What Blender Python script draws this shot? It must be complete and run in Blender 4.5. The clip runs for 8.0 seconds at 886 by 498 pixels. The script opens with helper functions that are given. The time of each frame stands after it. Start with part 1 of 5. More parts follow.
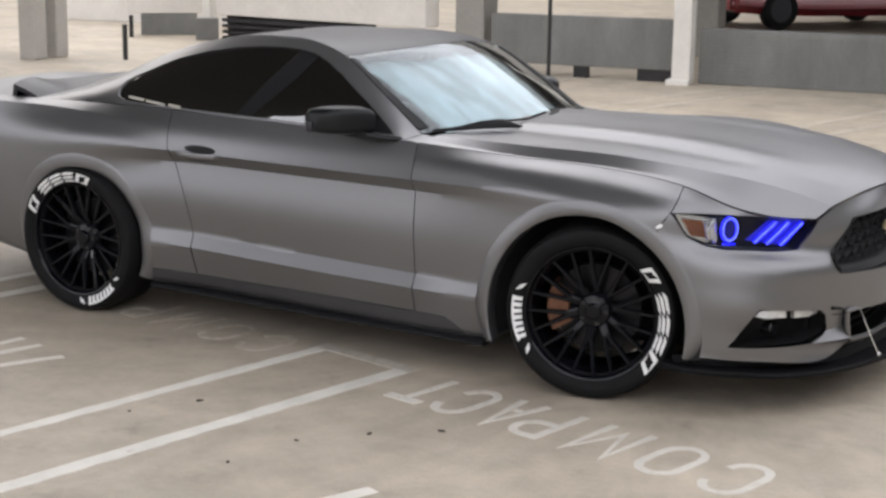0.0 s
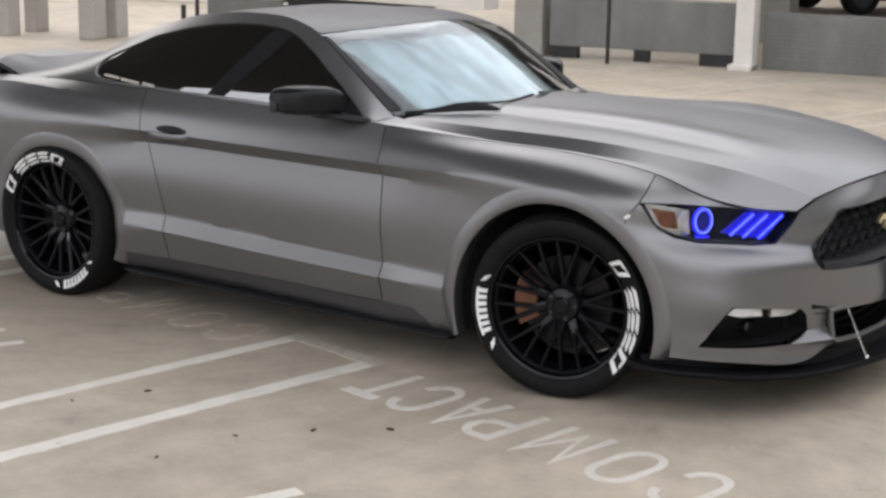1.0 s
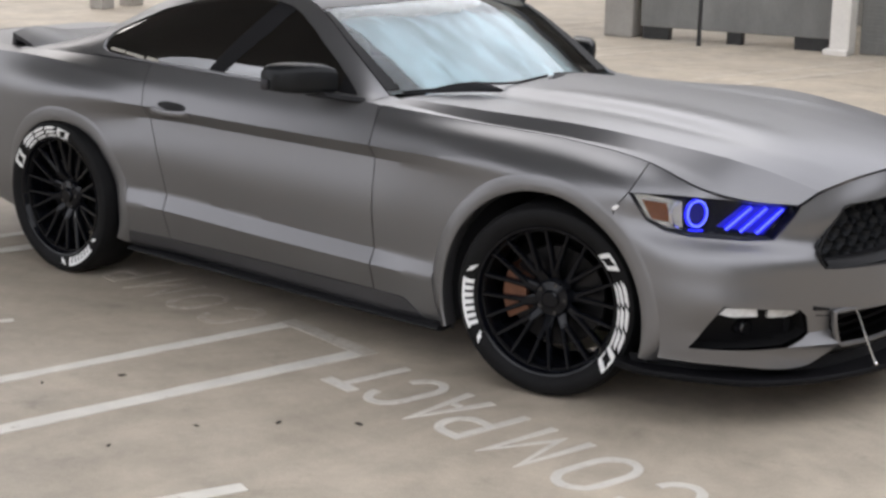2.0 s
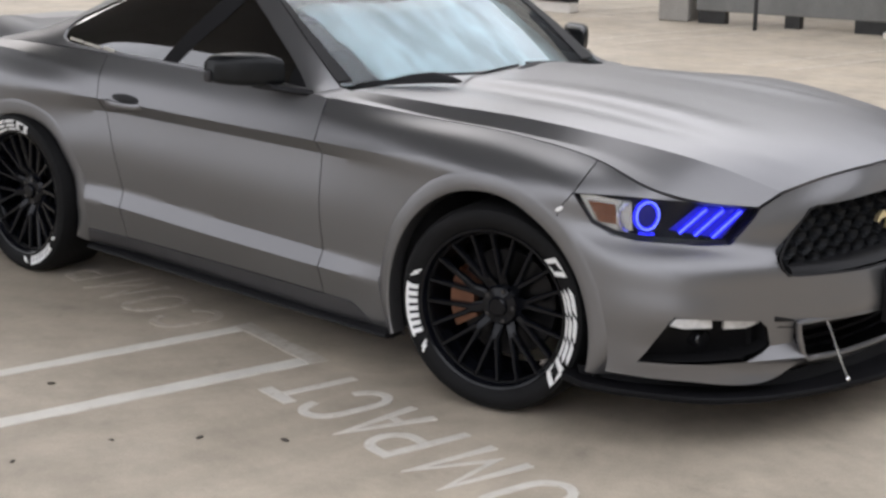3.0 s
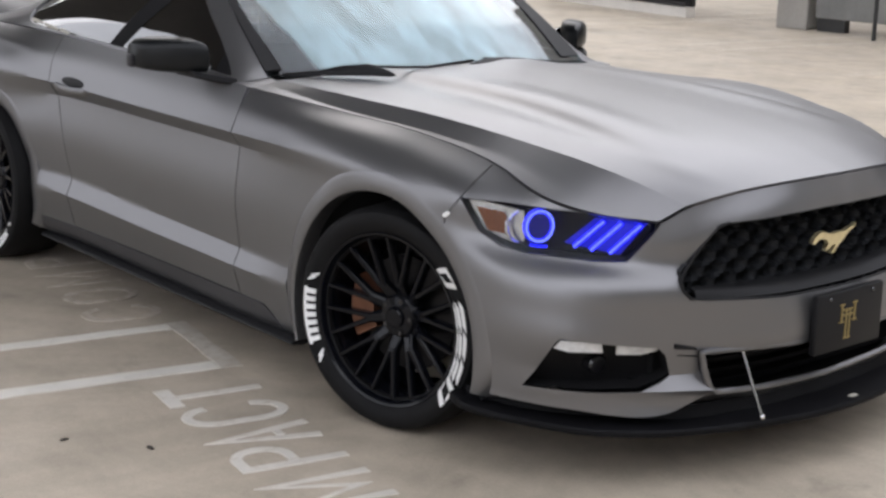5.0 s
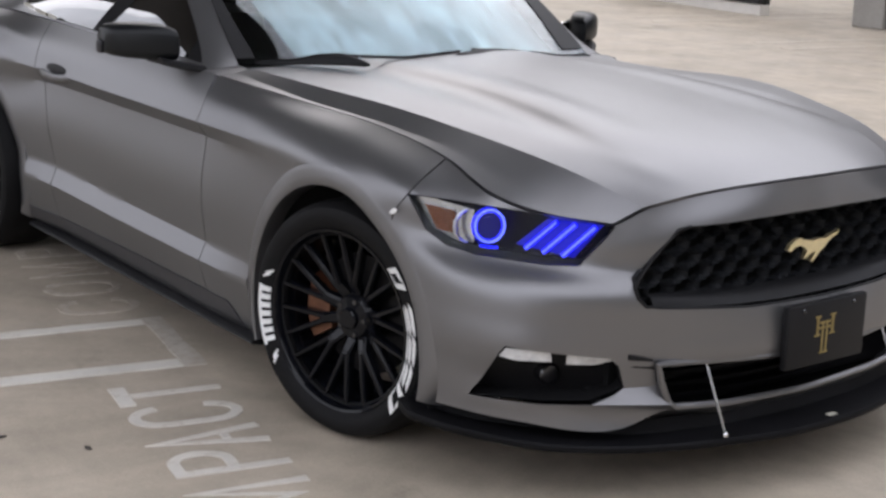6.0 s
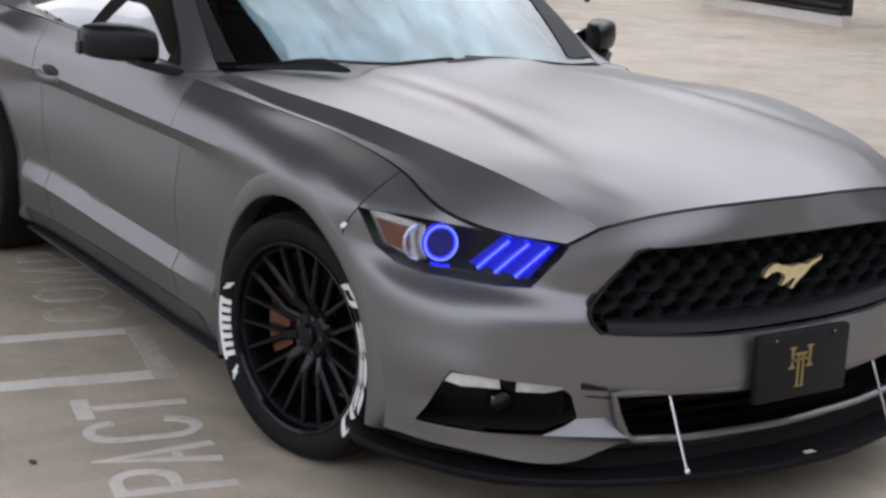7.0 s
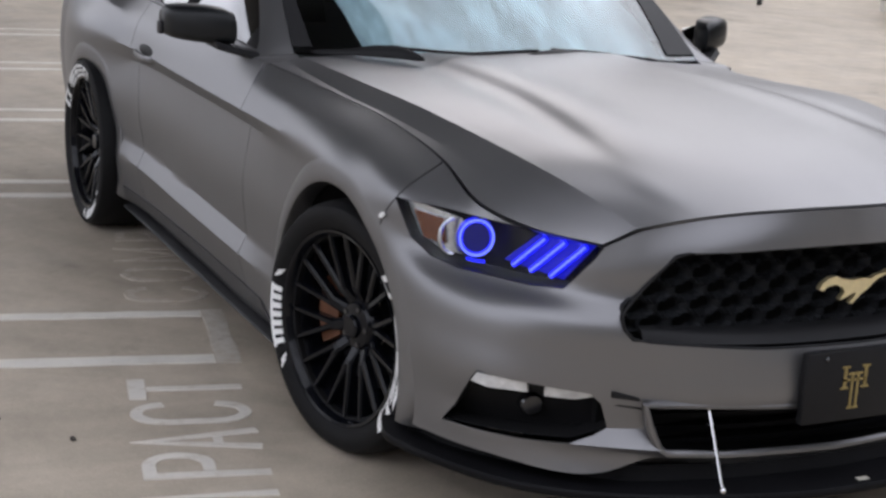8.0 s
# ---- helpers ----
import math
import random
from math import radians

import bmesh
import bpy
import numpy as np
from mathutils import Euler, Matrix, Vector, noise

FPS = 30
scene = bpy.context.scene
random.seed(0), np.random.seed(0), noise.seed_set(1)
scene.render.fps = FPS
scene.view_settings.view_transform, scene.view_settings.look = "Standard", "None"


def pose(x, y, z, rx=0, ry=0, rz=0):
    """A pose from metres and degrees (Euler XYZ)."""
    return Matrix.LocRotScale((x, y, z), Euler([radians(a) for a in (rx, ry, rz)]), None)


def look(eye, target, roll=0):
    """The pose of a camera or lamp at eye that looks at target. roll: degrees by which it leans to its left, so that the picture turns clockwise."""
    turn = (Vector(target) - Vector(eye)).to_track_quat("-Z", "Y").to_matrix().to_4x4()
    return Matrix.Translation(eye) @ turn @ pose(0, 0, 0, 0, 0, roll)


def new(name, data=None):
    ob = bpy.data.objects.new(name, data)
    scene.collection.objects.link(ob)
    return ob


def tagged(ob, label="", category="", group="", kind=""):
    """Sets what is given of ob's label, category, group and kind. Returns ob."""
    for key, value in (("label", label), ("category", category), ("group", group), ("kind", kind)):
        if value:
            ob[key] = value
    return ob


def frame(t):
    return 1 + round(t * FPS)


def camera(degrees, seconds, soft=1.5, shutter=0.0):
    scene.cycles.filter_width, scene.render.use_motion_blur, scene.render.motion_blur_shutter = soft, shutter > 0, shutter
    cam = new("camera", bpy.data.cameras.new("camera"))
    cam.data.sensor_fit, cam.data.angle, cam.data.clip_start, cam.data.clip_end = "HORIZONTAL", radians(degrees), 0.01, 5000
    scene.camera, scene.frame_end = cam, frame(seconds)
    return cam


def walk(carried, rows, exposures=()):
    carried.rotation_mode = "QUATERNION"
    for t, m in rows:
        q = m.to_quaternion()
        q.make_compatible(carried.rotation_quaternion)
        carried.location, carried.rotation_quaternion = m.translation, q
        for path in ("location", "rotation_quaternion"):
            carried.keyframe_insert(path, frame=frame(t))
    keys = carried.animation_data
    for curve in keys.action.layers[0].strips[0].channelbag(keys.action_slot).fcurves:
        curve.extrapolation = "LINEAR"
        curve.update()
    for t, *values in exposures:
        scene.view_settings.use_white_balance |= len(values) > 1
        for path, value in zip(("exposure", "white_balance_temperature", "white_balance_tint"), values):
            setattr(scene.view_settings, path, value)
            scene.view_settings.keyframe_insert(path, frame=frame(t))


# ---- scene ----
cam = camera(31.00, 8.0, soft=2.8)
PATH = [
    (0, (2.523, -6.374, 1.89), (1.5285, -4.6915, 1.4664), 0.79),
    (0.5, (2.647, -6.089, 1.867), (1.6033, -4.4391, 1.4341), 0.68),
    (1, (2.803, -5.83, 1.843), (1.7039, -4.2188, 1.3994), 0.88),
    (2.5, (3.134, -4.995, 1.805), (1.8583, -3.5326, 1.3222), 1),
    (3, (3.199, -4.675, 1.794), (1.8867, -3.248, 1.3033), 0.51),
    (3.5, (3.274, -4.399, 1.792), (1.926, -3.0068, 1.2965), 0.25),
    (4, (3.36, -4.165, 1.772), (1.9755, -2.8101, 1.2754), 0.38),
    (4.5, (3.463, -3.991, 1.752), (2.0392, -2.6756, 1.261), 1.01),
    (6, (3.617, -3.32, 1.681), (2.0707, -2.1529, 1.184), 1.81),
    (6.5, (3.638, -3.085, 1.681), (2.0628, -1.9571, 1.1847), 1.89),
    (7, (3.665, -2.876, 1.668), (2.043, -1.8162, 1.1745), 2.21),
    (7.5, (3.699, -2.678, 1.643), (2.0166, -1.7164, 1.1482), 2.68),
    (8, (3.735, -2.488, 1.64), (1.9984, -1.634, 1.1346), 3.19),
]
walk(cam, [(t, look(eye, target, roll)) for t, eye, target, roll in PATH], [(0, 0.33, 6950, 10), (2.5, 0.26, 6850, 10), (4.5, 0.27, 6800, 10), (6, 0.16, 6650, 12), (8, 0.03, 6550, 12)])

# ---- world, sun, exposure ----
SUN_ELEVATION, SUN_AZIMUTH = 36.0, 160.0   # degrees; azimuth counted from +x towards +y
world = bpy.data.worlds.new("world")
scene.world = world
world.use_nodes = True
wn = world.node_tree.nodes
sky = wn.new("ShaderNodeTexSky")
sky.sky_type = "NISHITA"
sky.sun_disc = False
sky.sun_elevation = radians(SUN_ELEVATION)
sky.sun_rotation = radians(90 - SUN_AZIMUTH)
sky.dust_density = 3.0
sky.ozone_density = 1.0
haze = wn.new("ShaderNodeMixRGB")
haze.inputs[0].default_value = 0.85
haze.inputs[2].default_value = (10.6, 11.0, 12.3, 1)
clouds = wn.new("ShaderNodeTexNoise")
clouds.inputs["Scale"].default_value = 3.2
clouds.inputs["Detail"].default_value = 5.0
cloud_ramp = wn.new("ShaderNodeMapRange")
cloud_ramp.inputs[1].default_value, cloud_ramp.inputs[2].default_value = 0.36, 0.66
cloud_ramp.inputs[3].default_value, cloud_ramp.inputs[4].default_value = 0.68, 1.3
cloud_mix = wn.new("ShaderNodeVectorMath")
cloud_mix.operation = "SCALE"
wt = world.node_tree.links
coord = wn.new("ShaderNodeTexCoord")
wt.new(coord.outputs["Generated"], clouds.inputs["Vector"])
wt.new(clouds.outputs["Fac"], cloud_ramp.inputs[0])
wt.new(sky.outputs[0], haze.inputs[1])
# bright haze low over the horizon, greyer cloud overhead
split = wn.new("ShaderNodeSeparateXYZ")
wt.new(coord.outputs["Generated"], split.inputs[0])
low = wn.new("ShaderNodeMapRange")
low.interpolation_type = "SMOOTHSTEP"
for _k, _v in zip((1, 2, 3, 4), (0.0, 0.60, 1.5, 1.6)):
    low.inputs[_k].default_value = _v
wt.new(split.outputs[2], low.inputs[0])
glow = wn.new("ShaderNodeVectorMath")
glow.operation = "SCALE"
wt.new(haze.outputs[0], glow.inputs[0])
wt.new(low.outputs[0], glow.inputs["Scale"])
wt.new(glow.outputs[0], cloud_mix.inputs[0])
wt.new(cloud_ramp.outputs[0], cloud_mix.inputs["Scale"])
background = wn["Background"]
wt.new(cloud_mix.outputs[0], background.inputs[0])
background.inputs[1].default_value = 0.105

sun_data = bpy.data.lights.new("sun", "SUN")
sun_data.energy = 0.75
sun_data.angle = radians(80)
sun_data.color = (1.0, 0.99, 0.97)
sun = new("sun", sun_data)
_el, _az = radians(SUN_ELEVATION), radians(SUN_AZIMUTH)
sun.matrix_world = look((20 * math.cos(_el) * math.cos(_az), 20 * math.cos(_el) * math.sin(_az), 20 * math.sin(_el)), (0, 0, 0))

# ---- materials ----


def material(name, color, rough=0.5, metal=0.0, grain=0.0, grain_scale=40.0, stain=0.0, stain_scale=3.0, bump=0.0, bump_scale=120.0,
             coat=0.0, coat_rough=0.1, rough_var=0.0, ior=1.5, spec=0.5, stretch=(1, 1, 1), emission=None, strength=0.0):
    """A principled surface with grain and stains at two scales, in object space metres."""
    m = bpy.data.materials.new(name)
    m.use_nodes = True
    n, l = m.node_tree.nodes, m.node_tree.links
    p = n["Principled BSDF"]
    p.inputs["Roughness"].default_value = rough
    p.inputs["Metallic"].default_value = metal
    p.inputs["IOR"].default_value = ior
    p.inputs["Specular IOR Level"].default_value = spec
    p.inputs["Coat Weight"].default_value = coat
    p.inputs["Coat Roughness"].default_value = coat_rough
    p.inputs["Base Color"].default_value = (*color, 1)
    geo = n.new("ShaderNodeTexCoord")
    mapping = n.new("ShaderNodeMapping")
    mapping.inputs["Scale"].default_value = stretch
    l.new(geo.outputs["Object"], mapping.inputs["Vector"])
    last = None
    for amount, scale, detail in ((grain, grain_scale, 3.0), (stain, stain_scale, 6.0)):
        if not amount:
            continue
        tex = n.new("ShaderNodeTexNoise")
        tex.inputs["Scale"].default_value = scale
        tex.inputs["Detail"].default_value = detail
        tex.inputs["Roughness"].default_value = 0.65
        l.new(mapping.outputs[0], tex.inputs["Vector"])
        rng = n.new("ShaderNodeMapRange")
        rng.inputs[1].default_value, rng.inputs[2].default_value = 0.3, 0.7
        rng.inputs[3].default_value, rng.inputs[4].default_value = 1 - amount, 1 + amount
        l.new(tex.outputs["Fac"], rng.inputs[0])
        mul = n.new("ShaderNodeVectorMath")
        mul.operation = "SCALE"
        if last is None:
            mul.inputs[0].default_value = color
        else:
            l.new(last, mul.inputs[0])
        l.new(rng.outputs[0], mul.inputs["Scale"])
        last = mul.outputs[0]
        if rough_var:
            rr = n.new("ShaderNodeMapRange")
            rr.inputs[1].default_value, rr.inputs[2].default_value = 0.3, 0.7
            rr.inputs[3].default_value, rr.inputs[4].default_value = rough - rough_var, rough + rough_var
            l.new(tex.outputs["Fac"], rr.inputs[0])
            l.new(rr.outputs[0], p.inputs["Roughness"])
    if last is not None:
        l.new(last, p.inputs["Base Color"])
    if bump:
        tex = n.new("ShaderNodeTexNoise")
        tex.inputs["Scale"].default_value = bump_scale
        tex.inputs["Detail"].default_value = 4.0
        l.new(mapping.outputs[0], tex.inputs["Vector"])
        b = n.new("ShaderNodeBump")
        b.inputs["Strength"].default_value = bump
        b.inputs["Distance"].default_value = 0.004
        l.new(tex.outputs["Fac"], b.inputs["Height"])
        l.new(b.outputs[0], p.inputs["Normal"])
    if emission:
        p.inputs["Emission Color"].default_value = (*emission, 1)
        p.inputs["Emission Strength"].default_value = strength
    return m


def glass(name, color, rough=0.0, coat=0.0, coat_ior=1.5, ior=1.45):
    m = material(name, color, rough)
    p = m.node_tree.nodes["Principled BSDF"]
    p.inputs["Transmission Weight"].default_value = 1.0
    p.inputs["IOR"].default_value = ior
    p.inputs["Coat Weight"].default_value = coat
    p.inputs["Coat Roughness"].default_value = 0.02
    p.inputs["Coat IOR"].default_value = coat_ior
    return m


M_WRAP = material("satin_grey_wrap", (0.208, 0.206, 0.211), 0.355, 0.82, grain=0.05, grain_scale=900, stain=0.03, stain_scale=1.5, rough_var=0.03)
M_ROOF = material("dark_roof_wrap", (0.045, 0.044, 0.048), 0.40, 0.4, grain=0.08, grain_scale=500, stain=0.06, stain_scale=2)
M_GAP = material("dark_inner_panel", (0.014, 0.014, 0.015), 0.9, spec=0.1)
M_PLASTIC = material("black_plastic", (0.010, 0.010, 0.011), 0.5, spec=0.2, grain=0.2, grain_scale=300, stain=0.15, stain_scale=6, bump=0.05)
# black plastic again, with the shadow under the nose put into its colour
M_BLACK_SHADED = material("shade_darkened_black", (0.005, 0.005, 0.006), 0.55, spec=0.12, grain=0.2, grain_scale=300, stain=0.2, stain_scale=6)
M_GLOSS = material("gloss_black", (0.012, 0.012, 0.014), 0.18, 0.0, stain=0.2, stain_scale=9, coat=0.6)
M_MIRROR_CAP = material("black_mirror_cap", (0.008, 0.009, 0.010), 0.35, spec=0.25, stain=0.2, stain_scale=9)
M_SKIRT = material("dark_grey_skirt", (0.03, 0.029, 0.032), 0.4, 0.4, stain=0.15, stain_scale=5)
M_SILL = material("satin_sill_wrap", (0.075, 0.074, 0.078), 0.42, 0.6, stain=0.12, stain_scale=5)
M_RIM = material("satin_black_rim", (0.0035, 0.004, 0.006), 0.11, 0.0, stain=0.2, stain_scale=14, spec=0.26)
M_RUBBER = material("tyre_rubber", (0.006, 0.006, 0.0065), 0.65, spec=0.16, grain=0.25, grain_scale=160, stain=0.25, stain_scale=9, bump=0.1, bump_scale=260)
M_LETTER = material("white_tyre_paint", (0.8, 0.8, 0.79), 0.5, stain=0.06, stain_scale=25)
M_DISC = material("brake_disc_steel", (0.026, 0.026, 0.028), 0.3, 0.9, grain=0.12, grain_scale=200)
M_CALIPER = material("bronze_caliper", (0.17, 0.07, 0.036), 0.4, 0.3, stain=0.25, stain_scale=20)
M_CHROME = material("chrome", (0.75, 0.75, 0.76), 0.1, 1.0, stain=0.05, stain_scale=30)
M_SIGNAL = material("silver_signal_lens", (0.62, 0.63, 0.64), 0.22, 0.35, stain=0.3, stain_scale=28, coat=0.5)
M_GOLD = material("pale_gold", (0.78, 0.68, 0.42), 0.3, 0.8, stain=0.08, stain_scale=60)
M_GOLDLINE = material("gold_print", (0.30, 0.23, 0.09), 0.4, 0.5, stain=0.1, stain_scale=60)
M_TINT = glass("dark_tinted_glass", (0.012, 0.014, 0.016), coat=1.0, coat_ior=2.3)
M_SHIELD = glass("windshield_glass", (0.80, 0.90, 0.92), coat=0.0)
# the stretched stain and grain paint the glass's dark cloud reflections onto the foil
M_SHADE = material("foil_with_reflection_streaks", (0.39, 0.47, 0.495), 0.55, 0.2, grain=0.30, grain_scale=6.5, stain=0.6, stain_scale=2.4, stretch=(0.7, 2.2, 0.5))
M_LENS = glass("clear_lamp_lens", (0.92, 0.94, 0.95), 0.0, ior=1.17)
M_AMBER = material("amber_reflector", (0.17, 0.05, 0.02), 0.22, stain=0.2, stain_scale=40, coat=0.5)
M_REFLECTOR = material("lamp_reflector", (0.62, 0.62, 0.62), 0.2, 0.85, stain=0.1, stain_scale=30)
M_LAMPBLACK = material("lamp_housing_black", (0.006, 0.006, 0.01), 0.4, stain=0.2, stain_scale=20, spec=0.3)
M_LED = material("blue_led", (0.03, 0.03, 0.5), 0.4, emission=(0.003, 0.008, 1.0), strength=1.5)
M_LEDCORE = material("blue_led_core", (0.1, 0.12, 0.7), 0.4, emission=(0.10, 0.14, 1.0), strength=2.0)
# no lamps: faint emission stands in for LED light spilling onto the housing
M_LEDSPILL = material("blue_led_spill", (0.01, 0.012, 0.2), 0.4, emission=(0.001, 0.003, 1.0), strength=0.32)
M_LEDSPILLDIM = material("dim_blue_led_spill", (0.01, 0.012, 0.12), 0.4, emission=(0.001, 0.003, 1.0), strength=0.05)
M_MESH = material("grille_mesh_black", (0.013, 0.014, 0.016), 0.45, spec=0.22, stain=0.2, stain_scale=20)
M_INTERIOR = material("dark_interior", (0.02, 0.02, 0.021), 0.8, grain=0.2, grain_scale=120, stain=0.2, stain_scale=8)
M_STICKER = material("pale_sticker", (0.42, 0.40, 0.34), 0.6, stain=0.1, stain_scale=50)


def noise_range(n, l, vector, scale, detail, lo, hi, out_lo, out_hi, rough=0.6, clamp=True):
    """Noise mapped from lo..hi to out_lo..out_hi."""
    tex = n.new("ShaderNodeTexNoise")
    tex.inputs["Scale"].default_value = scale
    tex.inputs["Detail"].default_value = detail
    tex.inputs["Roughness"].default_value = rough
    l.new(vector, tex.inputs["Vector"])
    rng = n.new("ShaderNodeMapRange")
    rng.clamp = clamp
    for k, v in zip((1, 2, 3, 4), (lo, hi, out_lo, out_hi)):
        rng.inputs[k].default_value = v
    l.new(tex.outputs["Fac"], rng.inputs[0])
    return rng.outputs[0]


def deck_material(name, color, paint=None, wear=(0.52, 0.66)):
    """Broom-finished deck concrete with stains at several scales; with a paint colour, that paint worn through to the concrete."""
    m = bpy.data.materials.new(name)
    m.use_nodes = True
    n, l = m.node_tree.nodes, m.node_tree.links
    p = n["Principled BSDF"]
    geo = n.new("ShaderNodeNewGeometry")
    pos = geo.outputs["Position"]
    factors = [noise_range(n, l, pos, 0.35, 4, 0.3, 0.7, 0.86, 1.12), noise_range(n, l, pos, 1.7, 7, 0.3, 0.7, 0.78, 1.14, 0.7),
               noise_range(n, l, pos, 7.0, 7, 0.3, 0.7, 0.86, 1.10, 0.72), noise_range(n, l, pos, 130, 3, 0.3, 0.7, 0.92, 1.07),
               noise_range(n, l, pos, 2.6, 9, 0.58, 0.72, 1.0, 0.68, 0.75), noise_range(n, l, pos, 0.9, 8, 0.58, 0.66, 1.0, 0.82, 0.72)]
    value = factors[0]
    for f in factors[1:]:
        mul = n.new("ShaderNodeMath")
        mul.operation = "MULTIPLY"
        l.new(value, mul.inputs[0])
        l.new(f, mul.inputs[1])
        value = mul.outputs[0]
    tone = n.new("ShaderNodeVectorMath")
    tone.operation = "SCALE"
    tone.inputs[0].default_value = color
    l.new(value, tone.inputs["Scale"])
    out = tone.outputs[0]
    if paint:
        coat = n.new("ShaderNodeVectorMath")
        coat.operation = "SCALE"
        coat.inputs[0].default_value = paint
        l.new(noise_range(n, l, pos, 6.0, 5, 0.3, 0.7, 0.88, 1.06), coat.inputs["Scale"])
        mix = n.new("ShaderNodeMix")
        mix.data_type = "RGBA"
        l.new(noise_range(n, l, pos, 16.0, 9, wear[0], wear[1], 0.0, 1.0, 0.8), mix.inputs["Factor"])
        l.new(coat.outputs[0], mix.inputs["A"])
        l.new(out, mix.inputs["B"])
        out = mix.outputs["Result"]
    l.new(out, p.inputs["Base Color"])
    l.new(noise_range(n, l, pos, 2.2, 5, 0.3, 0.7, 0.48, 0.72), p.inputs["Roughness"])
    bump = n.new("ShaderNodeBump")
    bump.inputs["Strength"].default_value = 0.18
    bump.inputs["Distance"].default_value = 0.003
    l.new(noise_range(n, l, pos, 110, 5, 0.2, 0.8, 0.0, 1.0), bump.inputs["Height"])
    l.new(bump.outputs[0], p.inputs["Normal"])
    return m


DECK = (0.45, 0.388, 0.305)
M_CONCRETE = deck_material("deck_concrete", DECK)
M_PAINT = deck_material("worn_white_paint", DECK, (0.70, 0.67, 0.60), (0.56, 0.72))
M_LETTERS = deck_material("worn_stencil_paint", DECK, (0.665, 0.63, 0.565), (0.535, 0.70))
M_FADED = deck_material("faded_white_paint", DECK, (0.56, 0.52, 0.455), (0.46, 0.62))
M_GHOST = deck_material("nearly_gone_white_paint", DECK, (0.54, 0.49, 0.42), (0.40, 0.58))
# far darker than concrete, so that glass and paint reflect a dark overhead
M_DARK_SOFFIT = material("darkened_soffit", (0.065, 0.068, 0.075), 0.8, grain=0.06, grain_scale=30, stain=0.12, stain_scale=1.2)
M_WALL = material("grey_wall_concrete", (0.175, 0.175, 0.165), 0.7, grain=0.06, grain_scale=30, stain=0.24, stain_scale=1.4, stretch=(1.6, 1.6, 0.6), bump=0.1, bump_scale=30)
M_COLUMN = material("column_concrete", (0.30, 0.285, 0.26), 0.7, grain=0.06, grain_scale=30, stain=0.12, stain_scale=1.2, bump=0.1, bump_scale=40)
M_PALE = material("pale_column_concrete", (0.40, 0.375, 0.34), 0.7, grain=0.06, grain_scale=30, stain=0.14, stain_scale=1.2, bump=0.1, bump_scale=40)
M_WHITE = material("white_post_paint", (0.72, 0.69, 0.64), 0.55, grain=0.04, grain_scale=30, stain=0.08, stain_scale=2)
M_DARKSTEEL = material("dark_steel", (0.03, 0.03, 0.03), 0.5, 0.3, stain=0.2, stain_scale=8)
M_RED = material("red_car_paint", (0.16, 0.012, 0.018), 0.25, 0.3, stain=0.08, stain_scale=3, coat=0.8)
M_SPOT = material("dark_debris", (0.05, 0.042, 0.035), 0.8, grain=0.2, grain_scale=90)
M_TAIL = material("tail_lamp_red", (0.3, 0.01, 0.012), 0.2, coat=0.6, stain=0.1, stain_scale=20)

# ---- mesh helpers ----


def mesh_object(name, bm, mat, parent=None, label="", smooth=True, angle=32.0):
    me = bpy.data.meshes.new(name)
    bmesh.ops.recalc_face_normals(bm, faces=bm.faces)
    bm.to_mesh(me)
    bm.free()
    return data_object(name, me, mat, parent, label, smooth, angle)


def data_object(name, me, mat, parent=None, label="", smooth=True, angle=32.0):
    me.materials.clear()
    me.materials.append(mat)
    if smooth:
        me.polygons.foreach_set("use_smooth", [True] * len(me.polygons))
        me.set_sharp_from_angle(angle=radians(angle))
    ob = new(name, me)
    if parent is not None:
        ob.parent = parent
    if label:
        tagged(ob, label)
    return ob


def part(name, bm, mat, parent, label="", smooth=True, angle=32.0):
    return mesh_object(name, bm, mat, parent, label, smooth, angle)


def thing(name, label, category, group="", at=(0, 0, 0)):
    ob = new(name)
    ob.location = at
    ob.empty_display_size = 0.1
    return tagged(ob, label, category, group)


def add_box(bm, x0, x1, y0, y1, z0, z1, bevel=0.0):
    vs = [bm.verts.new((x, y, z)) for x in (x0, x1) for y in (y0, y1) for z in (z0, z1)]
    fs = [bm.faces.new([vs[i] for i in q]) for q in ((0, 1, 3, 2), (4, 6, 7, 5), (0, 4, 5, 1), (2, 3, 7, 6), (0, 2, 6, 4), (1, 5, 7, 3))]
    if bevel:
        es = {e for f in fs for e in f.edges}
        bmesh.ops.bevel(bm, geom=list(es), offset=bevel, segments=2, profile=0.5, affect="EDGES")
    return vs


def box_bm(x0, x1, y0, y1, z0, z1, bevel=0.0):
    bm = bmesh.new()
    add_box(bm, x0, x1, y0, y1, z0, z1, bevel)
    return bm


def lathe_y(bm, profile, segments=64, closed=False):
    """Turns (radius, y) pairs about the y axis."""
    rings = []
    for i in range(segments):
        a = 2 * math.pi * i / segments
        rings.append([bm.verts.new((r * math.cos(a), y, r * math.sin(a))) for r, y in profile])
    m = len(profile)
    for i in range(segments):
        a, b = rings[i], rings[(i + 1) % segments]
        for j in range(m if closed else m - 1):
            bm.faces.new((a[j], a[(j + 1) % m], b[(j + 1) % m], b[j]))
    return rings


def prism(poly, direction, near, far):
    """A closed prism: 3D outline points moved along a direction from near to far."""
    bm = bmesh.new()
    d = Vector(direction).normalized()
    a = [bm.verts.new(Vector(p) + d * near) for p in poly]
    b = [bm.verts.new(Vector(p) + d * far) for p in poly]
    bm.faces.new(a)
    bm.faces.new(list(reversed(b)))
    for i in range(len(poly)):
        j = (i + 1) % len(poly)
        bm.faces.new((a[j], a[i], b[i], b[j]))
    bmesh.ops.recalc_face_normals(bm, faces=bm.faces)
    return bm


